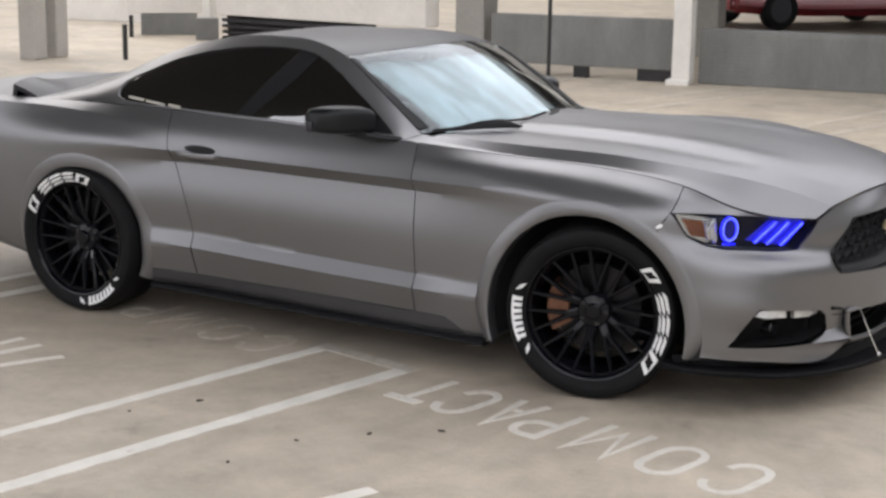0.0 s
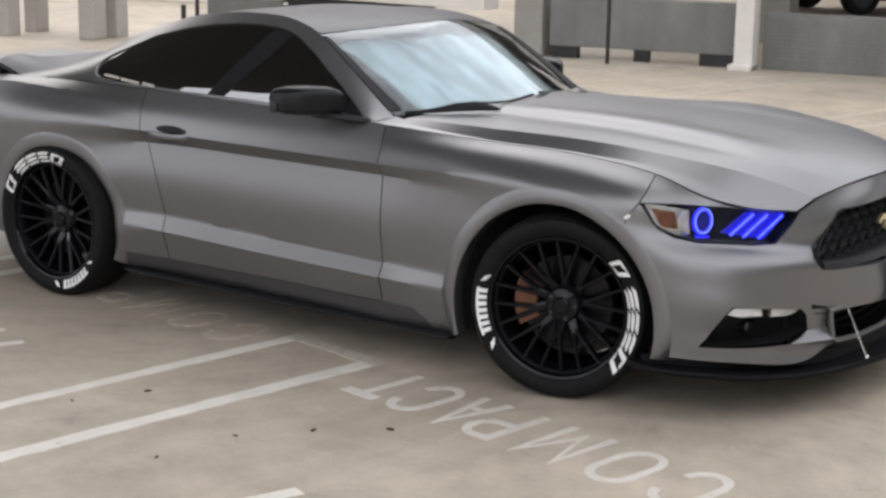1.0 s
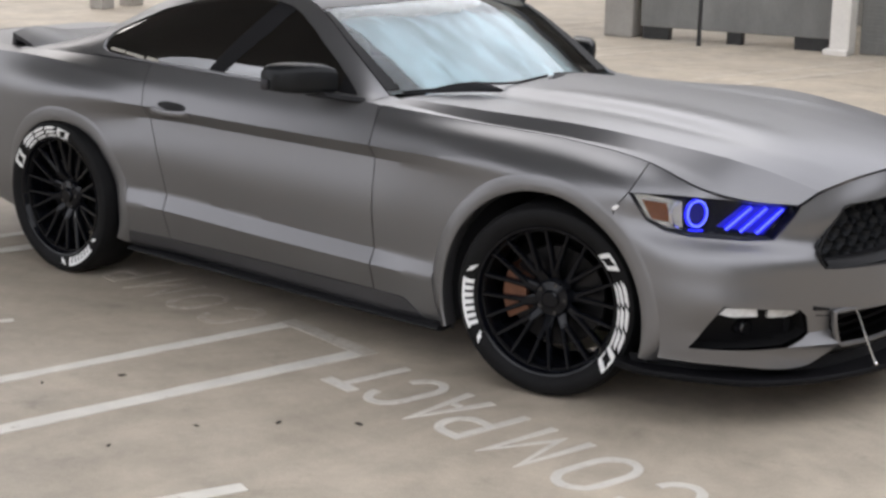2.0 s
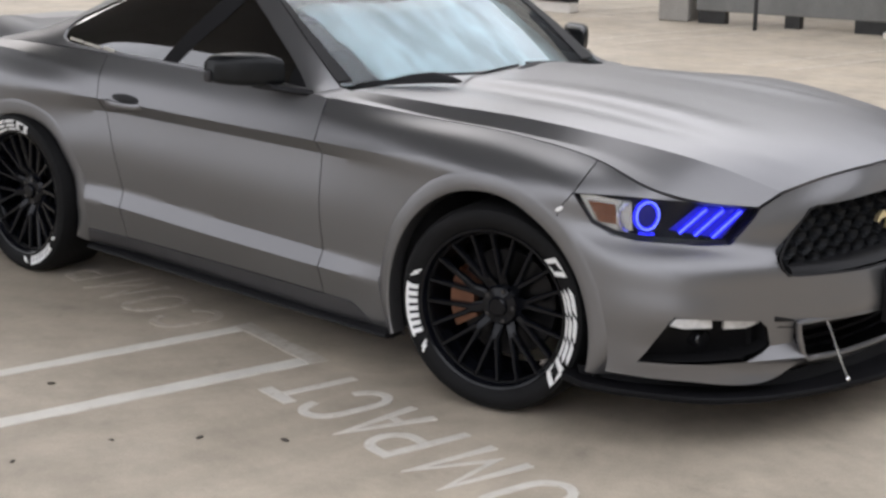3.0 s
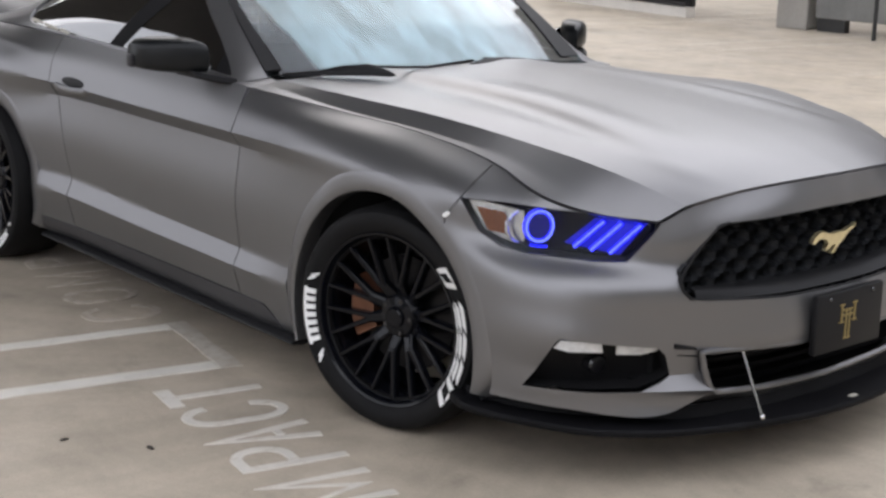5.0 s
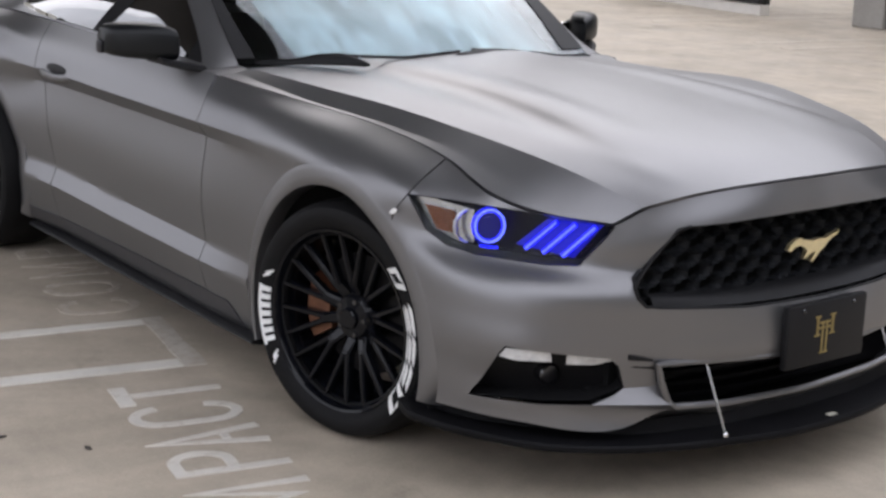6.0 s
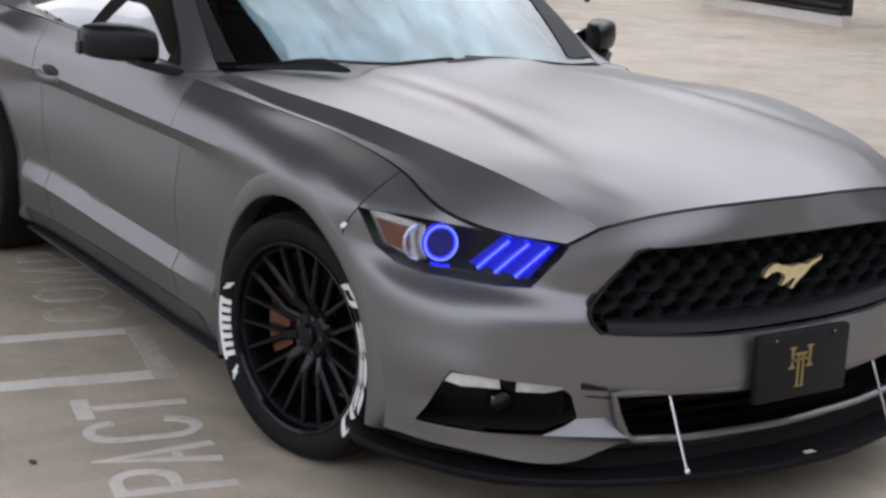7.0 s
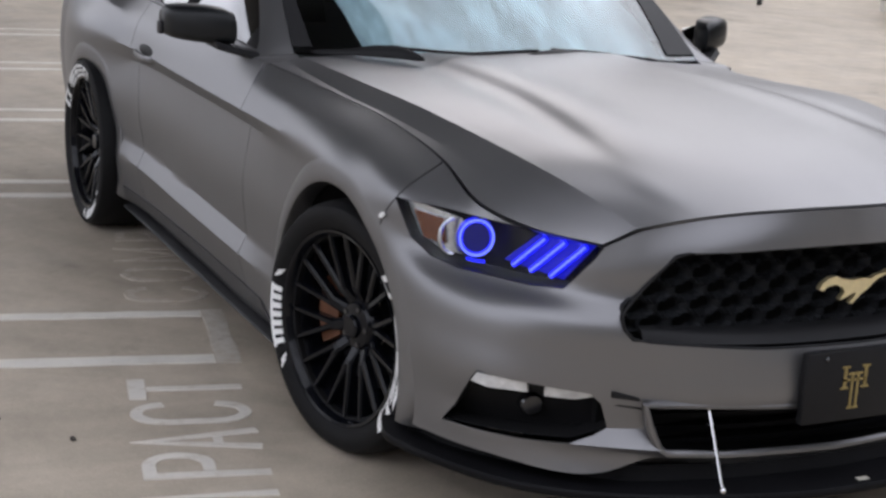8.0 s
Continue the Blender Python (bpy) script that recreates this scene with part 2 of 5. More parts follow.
def tube_bm(points, radius, sides=8, closed=False):
    bm = bmesh.new()
    pts = [Vector(p) for p in points]
    n = len(pts)
    rings = []
    for i, p in enumerate(pts):
        if closed:
            t = (pts[(i + 1) % n] - pts[i - 1]).normalized()
        else:
            t = (pts[min(i + 1, n - 1)] - pts[max(i - 1, 0)]).normalized()
        u = t.orthogonal().normalized() if i == 0 else (rings[-1][1] - t * rings[-1][1].dot(t)).normalized()
        v = t.cross(u)
        rings.append(([bm.verts.new(p + radius * (math.cos(2 * math.pi * k / sides) * u + math.sin(2 * math.pi * k / sides) * v)) for k in range(sides)], u))
    for i in range(n if closed else n - 1):
        a, b = rings[i][0], rings[(i + 1) % n][0]
        for k in range(sides):
            bm.faces.new((a[k], a[(k + 1) % sides], b[(k + 1) % sides], b[k]))
    if not closed:
        bm.faces.new(rings[0][0])
        bm.faces.new(list(reversed(rings[-1][0])))
    return bm


def boolean(me, cutters, operation="DIFFERENCE", tangled=False):
    """The mesh after cutting; the cutters are bmeshes and are used up."""
    ob = bpy.data.objects.new("work", me)
    scene.collection.objects.link(ob)
    tools = []
    for bm in cutters:
        tool_mesh = bpy.data.meshes.new("tool")
        bm.to_mesh(tool_mesh)
        bm.free()
        tool = bpy.data.objects.new("tool", tool_mesh)
        scene.collection.objects.link(tool)
        tools.append(tool)
        mod = ob.modifiers.new("cut", "BOOLEAN")
        mod.operation, mod.solver, mod.object = operation, "EXACT", tool
        mod.use_self = tangled
    bpy.context.view_layer.update()
    out = bpy.data.meshes.new_from_object(ob.evaluated_get(bpy.context.evaluated_depsgraph_get()))
    for o in (ob, *tools):
        bpy.data.objects.remove(o)
    return out


def curve(pts, counts, creases=()):
    """A smooth line through pts (rows of any length), with counts[i] steps in interval i; sharp at the creases."""
    p = np.asarray(pts, float)
    n = len(p)
    d = np.maximum(np.linalg.norm(p[1:] - p[:-1], axis=-1), 1e-4)
    while d.ndim > 1:
        d = d.mean(axis=-1)
    t = np.concatenate([[0], np.cumsum(d)])
    slope = (p[1:] - p[:-1]) / d.reshape(-1, *[1] * (p.ndim - 1))
    left, right = np.empty_like(p), np.empty_like(p)
    for i in range(n):
        if i == 0:
            left[i] = right[i] = slope[0]
        elif i == n - 1:
            left[i] = right[i] = slope[-1]
        elif i in creases:
            left[i], right[i] = slope[i - 1], slope[i]
        else:
            w = d[i] / (d[i - 1] + d[i])
            left[i] = right[i] = slope[i - 1] * w + slope[i] * (1 - w)
    out = []
    for i in range(n - 1):
        for k in range(counts[i] + (i == n - 2)):
            s = k / counts[i]
            h = d[i]
            out.append((2 * s**3 - 3 * s**2 + 1) * p[i] + (s**3 - 2 * s**2 + s) * h * right[i] + (3 * s**2 - 2 * s**3) * p[i + 1] + (s**3 - s**2) * h * left[i + 1])
    return np.array(out)


def loft(rows, along, across, row_creases=(), station_creases=()):
    """Grid of points [across, along, 3] through the rows of stations."""
    lines = np.array([curve(r, along, station_creases) for r in rows])
    return np.stack([curve(lines[:, u], across, row_creases) for u in range(lines.shape[1])], axis=1)


def mirrored(grid):
    return grid[:, ::-1] * np.array([1, -1, 1])


def sheet_mesh(grid, thickness=0.012, gap=0.0, inside=(-1.4, 0.0, 0.5)):
    """A closed panel: the grid, a copy set back by the thickness, and the rim between them. gap narrows it at its edges."""
    g = np.array(grid, float)
    if gap:
        for axis in (0, 1):
            for edge, inner in ((0, 1), (-1, -2)):
                a, b = np.take(g, edge, axis), np.take(g, inner, axis)
                step = b - a
                ln = np.maximum(np.linalg.norm(step, axis=-1, keepdims=True), 1e-6)
                moved = a + step * np.minimum(gap / ln, 0.45)
                if axis == 0:
                    g[edge] = moved
                else:
                    g[:, edge] = moved
    du, dv = np.gradient(g, axis=1), np.gradient(g, axis=0)
    nrm = np.cross(du, dv)
    nrm /= np.maximum(np.linalg.norm(nrm, axis=-1, keepdims=True), 1e-9)
    if np.sum(nrm * (g - np.array(inside))) < 0:
        nrm = -nrm
    back = g - nrm * thickness
    v, u = g.shape[:2]
    verts = np.concatenate([g.reshape(-1, 3), back.reshape(-1, 3)])
    faces = []
    k = v * u
    for j in range(v - 1):
        for i in range(u - 1):
            a, b, c, d = j * u + i, j * u + i + 1, (j + 1) * u + i + 1, (j + 1) * u + i
            faces.append((a, b, c, d))
            faces.append((k + d, k + c, k + b, k + a))
    rim = [j * u for j in range(v)] + [(v - 1) * u + i for i in range(1, u)] + [j * u + u - 1 for j in range(v - 2, -1, -1)] + [i for i in range(u - 2, 0, -1)]
    for i in range(len(rim)):
        a, b = rim[i], rim[(i + 1) % len(rim)]
        faces.append((a, b, k + b, k + a))
    me = bpy.data.meshes.new("panel")
    me.from_pydata(verts.tolist(), [], faces)
    bm = bmesh.new()
    bm.from_mesh(me)
    bmesh.ops.remove_doubles(bm, verts=bm.verts, dist=1e-5)
    bmesh.ops.recalc_face_normals(bm, faces=bm.faces)
    bm.to_mesh(me)
    bm.free()
    return me


def flipped_mesh(me):
    """The mesh mirrored across the car's long plane."""
    bm = bmesh.new()
    bm.from_mesh(me)
    for v in bm.verts:
        v.co.y = -v.co.y
    bmesh.ops.reverse_faces(bm, faces=bm.faces)
    out = bpy.data.meshes.new(me.name)
    bm.to_mesh(out)
    bm.free()
    return out

# ---- the deck and what stands round it ----
SKEW = -11.5     # the bays stand at this angle to the car
_c, _s = math.cos(radians(SKEW)), math.sin(radians(SKEW))


def bay(a, b):
    """Bay coordinates (along the row of bays, across it) to the deck."""
    return (_c * a - _s * b, _s * a + _c * b)


ground = tagged(mesh_object("ground", box_bm(-70, 70, -70, 70, -0.4, 0.0), M_CONCRETE, smooth=False), "stained pale concrete parking deck", "floor", kind="structure")


def stripe(name, points, mat, width=0.1, label="worn white painted bay line on concrete"):
    """A painted stripe along bay points, 3 mm proud, with slightly uneven edges."""
    bm = bmesh.new()
    rng = random.Random(len(points) * 7 + int(100 * abs(points[0][0])))
    for (a0, b0), (a1, b1) in zip(points[:-1], points[1:]):
        ln = math.hypot(a1 - a0, b1 - b0)
        n = max(2, int(ln / 0.08))
        ux, uy = (a1 - a0) / ln, (b1 - b0) / ln
        rows = []
        for i in range(n + 1):
            s = ln * i / n
            w0, w1 = width / 2 + rng.uniform(-0.004, 0.004), width / 2 + rng.uniform(-0.004, 0.004)
            p = [bay(a0 + ux * s - uy * w0, b0 + uy * s + ux * w0), bay(a0 + ux * s + uy * w1, b0 + uy * s - ux * w1)]
            rows.append([bm.verts.new((*q, z)) for z in (-0.01, 0.003) for q in p])
        for r, t in zip(rows[:-1], rows[1:]):
            bm.faces.new((r[2], t[2], t[3], r[3]))
            bm.faces.new((r[0], t[0], t[2], r[2]))
            bm.faces.new((r[3], t[3], t[1], r[1]))
        bm.faces.new((rows[0][0], rows[0][2], rows[0][3], rows[0][1]))
        bm.faces.new((rows[-1][1], rows[-1][3], rows[-1][2], rows[-1][0]))
    return tagged(mesh_object(name, bm, mat, smooth=False), label, "floor marking", "painted bay lines", "structure")


# double lines between the bays, each pair closed at its end
for k, (a, gap) in enumerate(((-0.625, 0.475), (-2.89, 0.275), (-4.70, 0.31), (-6.51, 0.28), (-8.2, 0.3))):
    far = -6.0
    stripe("floor_marking", [(a, far), (a, -1.16)], M_PAINT, 0.078)
    stripe("floor_marking", [(a - gap, far), (a - gap, -1.16)], M_PAINT, 0.064)
    stripe("floor_marking", [(a + 0.045, -1.12), (a - gap - 0.04, -1.12)], M_FADED, 0.075, "faded white painted line end on concrete")
stripe("floor_marking", [(0.255, -2.205), (0.07, -3.2)], M_PAINT, 0.065)
for a in (-2.9, -5.0, -7.1, -9.2, 1.4, 3.5):
    stripe("floor_marking", [(a, 6.1), (a, 9.0)], M_GHOST, 0.1)
    stripe("floor_marking", [(a - 0.42, 6.1), (a - 0.42, 9.0)], M_GHOST, 0.1)


LETTER_PLACES = ((1.06, 0.18), (0.80, 0.185), (0.52, 0.215), (0.228, 0.17), (0.058, 0.145), (-0.155, 0.165), (-0.36, 0.17))


def arc(cx, cy, rx, ry, a0, a1, n=10):
    return [(cx + rx * math.cos(radians(a0 + (a1 - a0) * i / n)), cy + ry * math.sin(radians(a0 + (a1 - a0) * i / n))) for i in range(n + 1)]


# stencil strokes of each letter in a unit box: lines of points, and whether a line closes on itself
STROKES = {
    "C": [(arc(0.5, 0.70, 0.42, 0.26, 5, 180) + arc(0.5, 0.30, 0.42, 0.26, 180, 355), False)],
    "O": [(arc(0.5, 0.68, 0.42, 0.27, 0, 180) + arc(0.5, 0.32, 0.42, 0.27, 180, 360), True)],
    "M": [([(0.09, 0.0), (0.11, 0.94), (0.5, 0.18), (0.89, 0.94), (0.91, 0.0)], False)],
    "P": [([(0.10, 0.0), (0.10, 0.93)] + arc(0.52, 0.70, 0.38, 0.23, 90, -90) + [(0.24, 0.47)], False)],
    "A": [([(0.08, 0.0), (0.5, 0.95), (0.92, 0.0)], False), ([(0.38, 0.34), (0.62, 0.34)], False)],
    "T": [([(0.0, 0.92), (1.0, 0.92)], False), ([(0.5, 0.0), (0.5, 0.835)], False)],
}


def stroke_ribbon(bm, points, closed, width, rng):
    """A mitred painted ribbon along bay points, 3 mm proud, with slightly uneven edges."""
    p = [Vector(q) for q in points]
    n = len(p)
    if closed and (p[0] - p[-1]).length < 1e-6:
        p, n = p[:-1], n - 1
    rows = []
    for i in range(n):
        a = (p[i] - p[i - 1]).normalized() if closed or i > 0 else (p[1] - p[0]).normalized()
        b = (p[(i + 1) % n] - p[i]).normalized() if closed or i < n - 1 else a
        side = Vector((-(a + b).y, (a + b).x)).normalized()
        reach = width / 2 / max(0.55, side.dot(Vector((-b.y, b.x))))
        ends = [p[i] + side * (reach + rng.uniform(-0.002, 0.002)), p[i] - side * (reach + rng.uniform(-0.002, 0.002))]
        rows.append([bm.verts.new((*bay(*q), z)) for z in (-0.01, 0.003) for q in ends])
    pairs = list(zip(rows[:-1], rows[1:])) + ([(rows[-1], rows[0])] if closed else [])
    for r, t in pairs:
        bm.faces.new((r[2], t[2], t[3], r[3]))
        bm.faces.new((r[0], t[0], t[2], r[2]))
        bm.faces.new((r[3], t[3], t[1], r[1]))
    if not closed:
        bm.faces.new((rows[0][0], rows[0][2], rows[0][3], rows[0][1]))
        bm.faces.new((rows[-1][1], rows[-1][3], rows[-1][2], rows[-1][0]))


def floor_word(word, shift, b_low, b_high, mat):
    """Block letters on the deck, their tops towards the aisle: set out backwards along the row and moved by shift."""
    for i, ch in enumerate(word):
        rng = random.Random(i + 31)
        centre, wide = LETTER_PLACES[i]
        bm = bmesh.new()
        for k, (line, closed) in enumerate(STROKES[ch]):
            thick = 0.050 if ch == "T" and k == 0 else 0.024 if ch == "A" and k == 1 else 0.034
            stroke_ribbon(bm, [(centre + shift + wide * (0.5 - x), b_high + (b_low - b_high) * y) for x, y in line], closed, thick, rng)
        tagged(mesh_object("floor_letter", bm, mat, smooth=False), "worn white stencilled letter on the concrete deck", "floor marking", "letters of the word on the deck", "structure")


floor_word("COMPACT", 0.0, -1.445, -1.11, M_LETTERS)
floor_word("COMP", -2.40, -1.40, -1.115, M_GHOST)
for p, q in (((-2.14, -2.12), (-2.145, -1.96)), ((-2.02, -2.2), (-1.995, -1.97)), ((-1.86, -2.3), (-1.78, -2.005))):
    stripe("floor_marking", [p, q], M_PAINT, 0.04, "worn white painted stroke on concrete")


def debris(x, y, size):
    bm = bmesh.new()
    bmesh.ops.create_icosphere(bm, subdivisions=2, radius=1)
    for v in bm.verts:
        k = 1 + 0.35 * noise.noise(v.co * 1.7 + Vector((x, y, 0)))
        v.co = Vector((v.co.x * size * k, v.co.y * size * 0.5 * k, max(v.co.z, -0.2) * size * 0.35 + 0.002))
    ob = mesh_object("leaf_scrap", bm, M_SPOT)
    ob.location = (x, y, 0)
    ob.rotation_euler.z = x * 5 + y * 3
    tagged(ob, "small dark dry scrap lying on the concrete deck", "debris", "scraps on the deck")


for x, y, size in ((-0.512, -1.747, 0.015), (-1.275, -1.775, 0.016), (-0.305, -1.58, 0.017), (-1.414, -2.02, 0.011), (-0.69, -1.95, 0.010), (-0.756, -2.26, 0.012)):
    debris(x, y, size)


def wall_block(name, p, q, z0, z1, thick, mat, label, category="wall", bevel=0.012, kind="structure"):
    """A straight wall from p to q on the deck."""
    dx, dy = q[0] - p[0], q[1] - p[1]
    ln = math.hypot(dx, dy)
    ob = mesh_object(name, box_bm(0, ln, 0, thick, z0, z1, bevel), mat, smooth=False)
    ob.matrix_world = pose(p[0], p[1], 0, 0, 0, math.degrees(math.atan2(dy, dx)))
    return tagged(ob, label, category, kind=kind)


# low grey guard wall with open slots under its panels
wall_block("wall_guard_1", (-6.3, 9.55), (-4.22, 9.92), 0.13, 0.68, 0.15, M_WALL, "grey board-marked concrete guard panel over open slots")
wall_block("wall_guard_2", (-3.97, 10.02), (14.0, 12.6), 0.0, 0.60, 0.15, M_WALL, "grey board-marked concrete guard wall")
for x, w, tall in ((-6.28, 0.3, 0.13), (-5.34, 0.16, 0.13), (-4.62, 0.42, 0.13)):
    ob = mesh_object("wall_foot", box_bm(0, w, 0.02, 0.13, 0, tall), M_DARKSTEEL, smooth=False)
    ob.matrix_world = pose(x, 9.55 + (x + 6.3) * 0.178, 0, 0, 0, 10.1)
    tagged(ob, "dark foot block under a guard panel", "wall", kind="structure")
# fine board lines on the long guard wall
GUARD_P, GUARD_Q = (-3.97, 10.018), (14.0, 12.598)
for i in range(11):
    z = 0.10 + 0.042 * i
    ln = math.hypot(GUARD_Q[0] - GUARD_P[0], GUARD_Q[1] - GUARD_P[1])
    ob = mesh_object("trim", box_bm(0.05, ln - 0.05, -0.0025, 0.01, z, z + 0.030, 0.002), M_WALL, smooth=False)
    ob.matrix_world = pose(GUARD_P[0], GUARD_P[1], 0, 0, 0, math.degrees(math.atan2(GUARD_Q[1] - GUARD_P[1], GUARD_Q[0] - GUARD_P[0])))
    tagged(ob, "shallow board mark on a concrete guard wall", "trim", kind="structure")


def column(name, x, y, wx, wy, tall, mat, label, turn=10.0, foot=0.0):
    col = thing(name, label, "column", at=(x, y, 0))
    col.rotation_euler.z = radians(turn)
    part("shaft", box_bm(-wx / 2, wx / 2, -wy / 2, wy / 2, 0, tall, 0.015), mat, col, smooth=False)
    if foot:
        part("base_plate", box_bm(-wx / 2 - foot, wx / 2, -wy / 2 - foot, wy / 2, 0, 0.06, 0.008), mat, col, smooth=False)
    return col


column("concrete_column", -6.60, 9.75, 0.34, 0.5, 3.2, M_COLUMN, "square grey concrete garage column")
column("white_post", -4.08, 9.85, 0.2, 0.26, 3.2, M_WHITE, "square white painted steel post with a base plate", foot=0.05)
column("concrete_column", -5.20, 13.2, 0.5, 0.5, 3.2, M_COLUMN, "square grey concrete garage column beyond the guard wall")
column("concrete_column", -11.42, 7.56, 0.22, 0.26, 3.2, M_PALE, "square pale concrete garage column")
column("concrete_column", -11.46, 7.98, 0.20, 0.24, 3.2, M_PALE, "square pale concrete garage column")
column("white_post", -11.62, 7.82, 0.08, 0.16, 3.2, M_WHITE, "slim white painted steel post between two columns")
column("concrete_column", -12.55, 7.25, 0.20, 0.24, 3.2, M_PALE, "square pale concrete garage column")
column("concrete_column", -12.66, 7.80, 0.20, 0.24, 3.2, M_PALE, "square pale concrete garage column")
column("white_post", -11.6, 11.1, 0.12, 0.2, 3.2, M_WHITE, "slim white painted steel post")
column("white_post", -11.35, 11.5, 0.28, 0.3, 3.2, M_WHITE, "square white painted steel post")
for x, y, tall in ((-5.47, 9.38, 3.2),):
    bm = bmesh.new()
    bmesh.ops.create_cone(bm, cap_ends=True, segments=16, radius1=0.022, radius2=0.022, depth=tall)
    pole = mesh_object("pole", bm, M_DARKSTEEL)
    pole.location = (x, y, tall / 2)
    tagged(pole, "thin black steel pole in front of the guard panel", "pole")
for x, y, tall in ((-10.55, 8.2, 0.42), (-12.67, 10.7, 0.30)):
    bm = bmesh.new()
    bmesh.ops.create_cone(bm, cap_ends=True, segments=16, radius1=0.03, radius2=0.03, depth=tall)
    bollard = mesh_object("bollard", bm, M_DARKSTEEL)
    bollard.location = (x, y, tall / 2)
    tagged(bollard, "slim dark steel bollard on the deck", "bollard")

# louvred opening with a white beam over it, further along
louver = thing("louver_panel", "dark slatted louvre between a white plinth and a white beam", "louvre", at=(-7.8, 9.3, 0))
louver.rotation_euler.z = radians(-3)
part("plinth", box_bm(-2.25, 0, 0.02, 0.16, 0.0, 0.11), M_WHITE, louver, "white painted plinth", smooth=False)
part("backing", box_bm(-2.25, 0, 0.1, 0.16, 0.11, 0.49), M_DARKSTEEL, louver, smooth=False)
for i in range(5):
    part("slat", box_bm(-2.25, 0, 0.0, 0.08, 0.125 + 0.072 * i, 0.165 + 0.072 * i), M_SKIRT, louver, smooth=False)
part("beam", box_bm(-2.35, 0.8, 0.02, 0.3, 0.49, 1.3, 0.01), M_WHITE, louver, "white painted beam", smooth=False)
wall_block("wall_far_1", (-16.5, 12.4), (-11.9, 13.2), 0.0, 1.0, 0.2, M_WHITE, "white painted low garage wall")
wall_block("wall_recess_1", (-12.80, 11.05), (-12.20, 11.56), 0.0, 0.30, 0.12, M_WALL, "grey recessed panel under a white beam")
wall_block("wall_recess_2", (-11.62, 10.82), (-11.38, 11.02), 0.0, 0.30, 0.12, M_WALL, "grey recessed panel under a white beam")
wall_block("wall_beam", (-12.95, 10.92), (-12.05, 11.69), 0.304, 1.4, 0.2, M_WHITE, "white painted beam over a recessed panel")
# 15 m and 11 m tall only to darken the sky that the bonnet mirrors
wall_block("wall_far_2", (-30, 30), (22, 36), 0.0, 15.0, 0.3, M_COLUMN, "pale far wall, raised high to darken reflections in the bonnet")
wall_block("wall_far_3", (-36, -6), (-30, 30), 0.0, 11.0, 0.3, M_WALL, "unseen tall grey wall added to darken reflections in the bonnet")

# unseen storey above the aisle, its outline set to shade the deck, with open sky on both sides
tagged(mesh_object("ceiling", prism([(x, y, 0) for x, y in ((-18, 3.2), (-18, 0.8), (-32, 0.8), (-32, 0.2), (-17.2, -7.0), (-10.4, -10.8), (0.8, -10.8), (0.8, 0.8), (-4.5, 0.8), (-4.5, 3.2))], (0, 0, 1), 7.2, 7.9), M_DARK_SOFFIT, smooth=False), "unseen darkened soffit over the aisle, outlined to shade the deck", "ceiling", kind="structure")
# unseen, added to hold low light off the nose and the deck before it
wall_block("wall_front", (9.0, -13.0), (9.0, 8.0), 0.0, 4.4, 0.3, M_WALL, "unseen grey wall added ahead of the car to cut low light")
# unseen slab added over the columns to shade the far deck
tagged(mesh_object("ceiling_2", box_bm(-7.5, 16, 9.6, 33, 3.4, 3.8), M_DARK_SOFFIT, smooth=False), "unseen darkened slab added to shade the far deck", "ceiling", kind="structure")
# two unseen walls, added to darken the horizon that the car's side reflects
wall_block("wall_left", (-40, -22.3), (-40, -4), 0.0, 2.0, 0.2, M_WALL, "unseen grey wall added to trim low light along the aisle")
wall_block("wall_back", (-40, -22.3), (24, -22.3), 0.0, 1.9, 0.2, M_WALL, "unseen grey parapet added to trim low light on the car's side")


# ---- the red car far behind ----
red = thing("parked_car", "dark red car parked far beyond the guard wall", "car", at=(-6.67, 18.4, 0))
red.rotation_euler.z = radians(52)


def loft_car(sections, name, mat, parent, label=""):
    bm = bmesh.new()
    rings = []
    for x, zb, zt, w, tuck in sections:
        prof = [(-w * 0.9, zb), (-w, zb + 0.12), (-w, (zb + zt) / 2), (-w * tuck, zt - 0.04), (-w * tuck * 0.85, zt), (w * tuck * 0.85, zt), (w * tuck, zt - 0.04), (w, (zb + zt) / 2), (w, zb + 0.12), (w * 0.9, zb)]
        rings.append([bm.verts.new((x, y, z)) for y, z in prof])
    for a, b in zip(rings[:-1], rings[1:]):
        for i in range(len(a)):
            j = (i + 1) % len(a)
            bm.faces.new((a[i], a[j], b[j], b[i]))
    bm.faces.new(rings[0])
    bm.faces.new(list(reversed(rings[-1])))
    return part(name, bm, mat, parent, label)


loft_car([(-0.6, 0.35, 0.75, 0.75, 0.9), (-0.5, 0.28, 0.95, 0.85, 0.92), (0.2, 0.22, 1.0, 0.88, 0.93), (1.5, 0.2, 0.95, 0.89, 0.93), (2.9, 0.2, 0.92, 0.88, 0.93), (3.7, 0.25, 0.8, 0.82, 0.92), (3.9, 0.35, 0.65, 0.7, 0.9)], "body", M_RED, red)
loft_car([(-0.1, 0.9, 1.0, 0.75, 0.9), (0.5, 0.9, 1.36, 0.78, 0.8), (1.6, 0.9, 1.44, 0.78, 0.78), (2.7, 0.88, 0.95, 0.78, 0.9)], "cabin", M_TINT, red, "dark glazed cabin")
part("bumper", box_bm(-0.64, -0.4, -0.8, 0.8, 0.3, 0.5, 0.05), M_RED, red)
part("licence_plate", box_bm(-0.66, -0.62, -0.2, 0.2, 0.55, 0.68, 0.005), M_WHITE, red, "pale blank plate")
for y in (-0.7, 0.7):
    part("tail_light", box_bm(-0.58, -0.45, y - 0.12, y + 0.12, 0.62, 0.82, 0.03), M_TAIL, red)
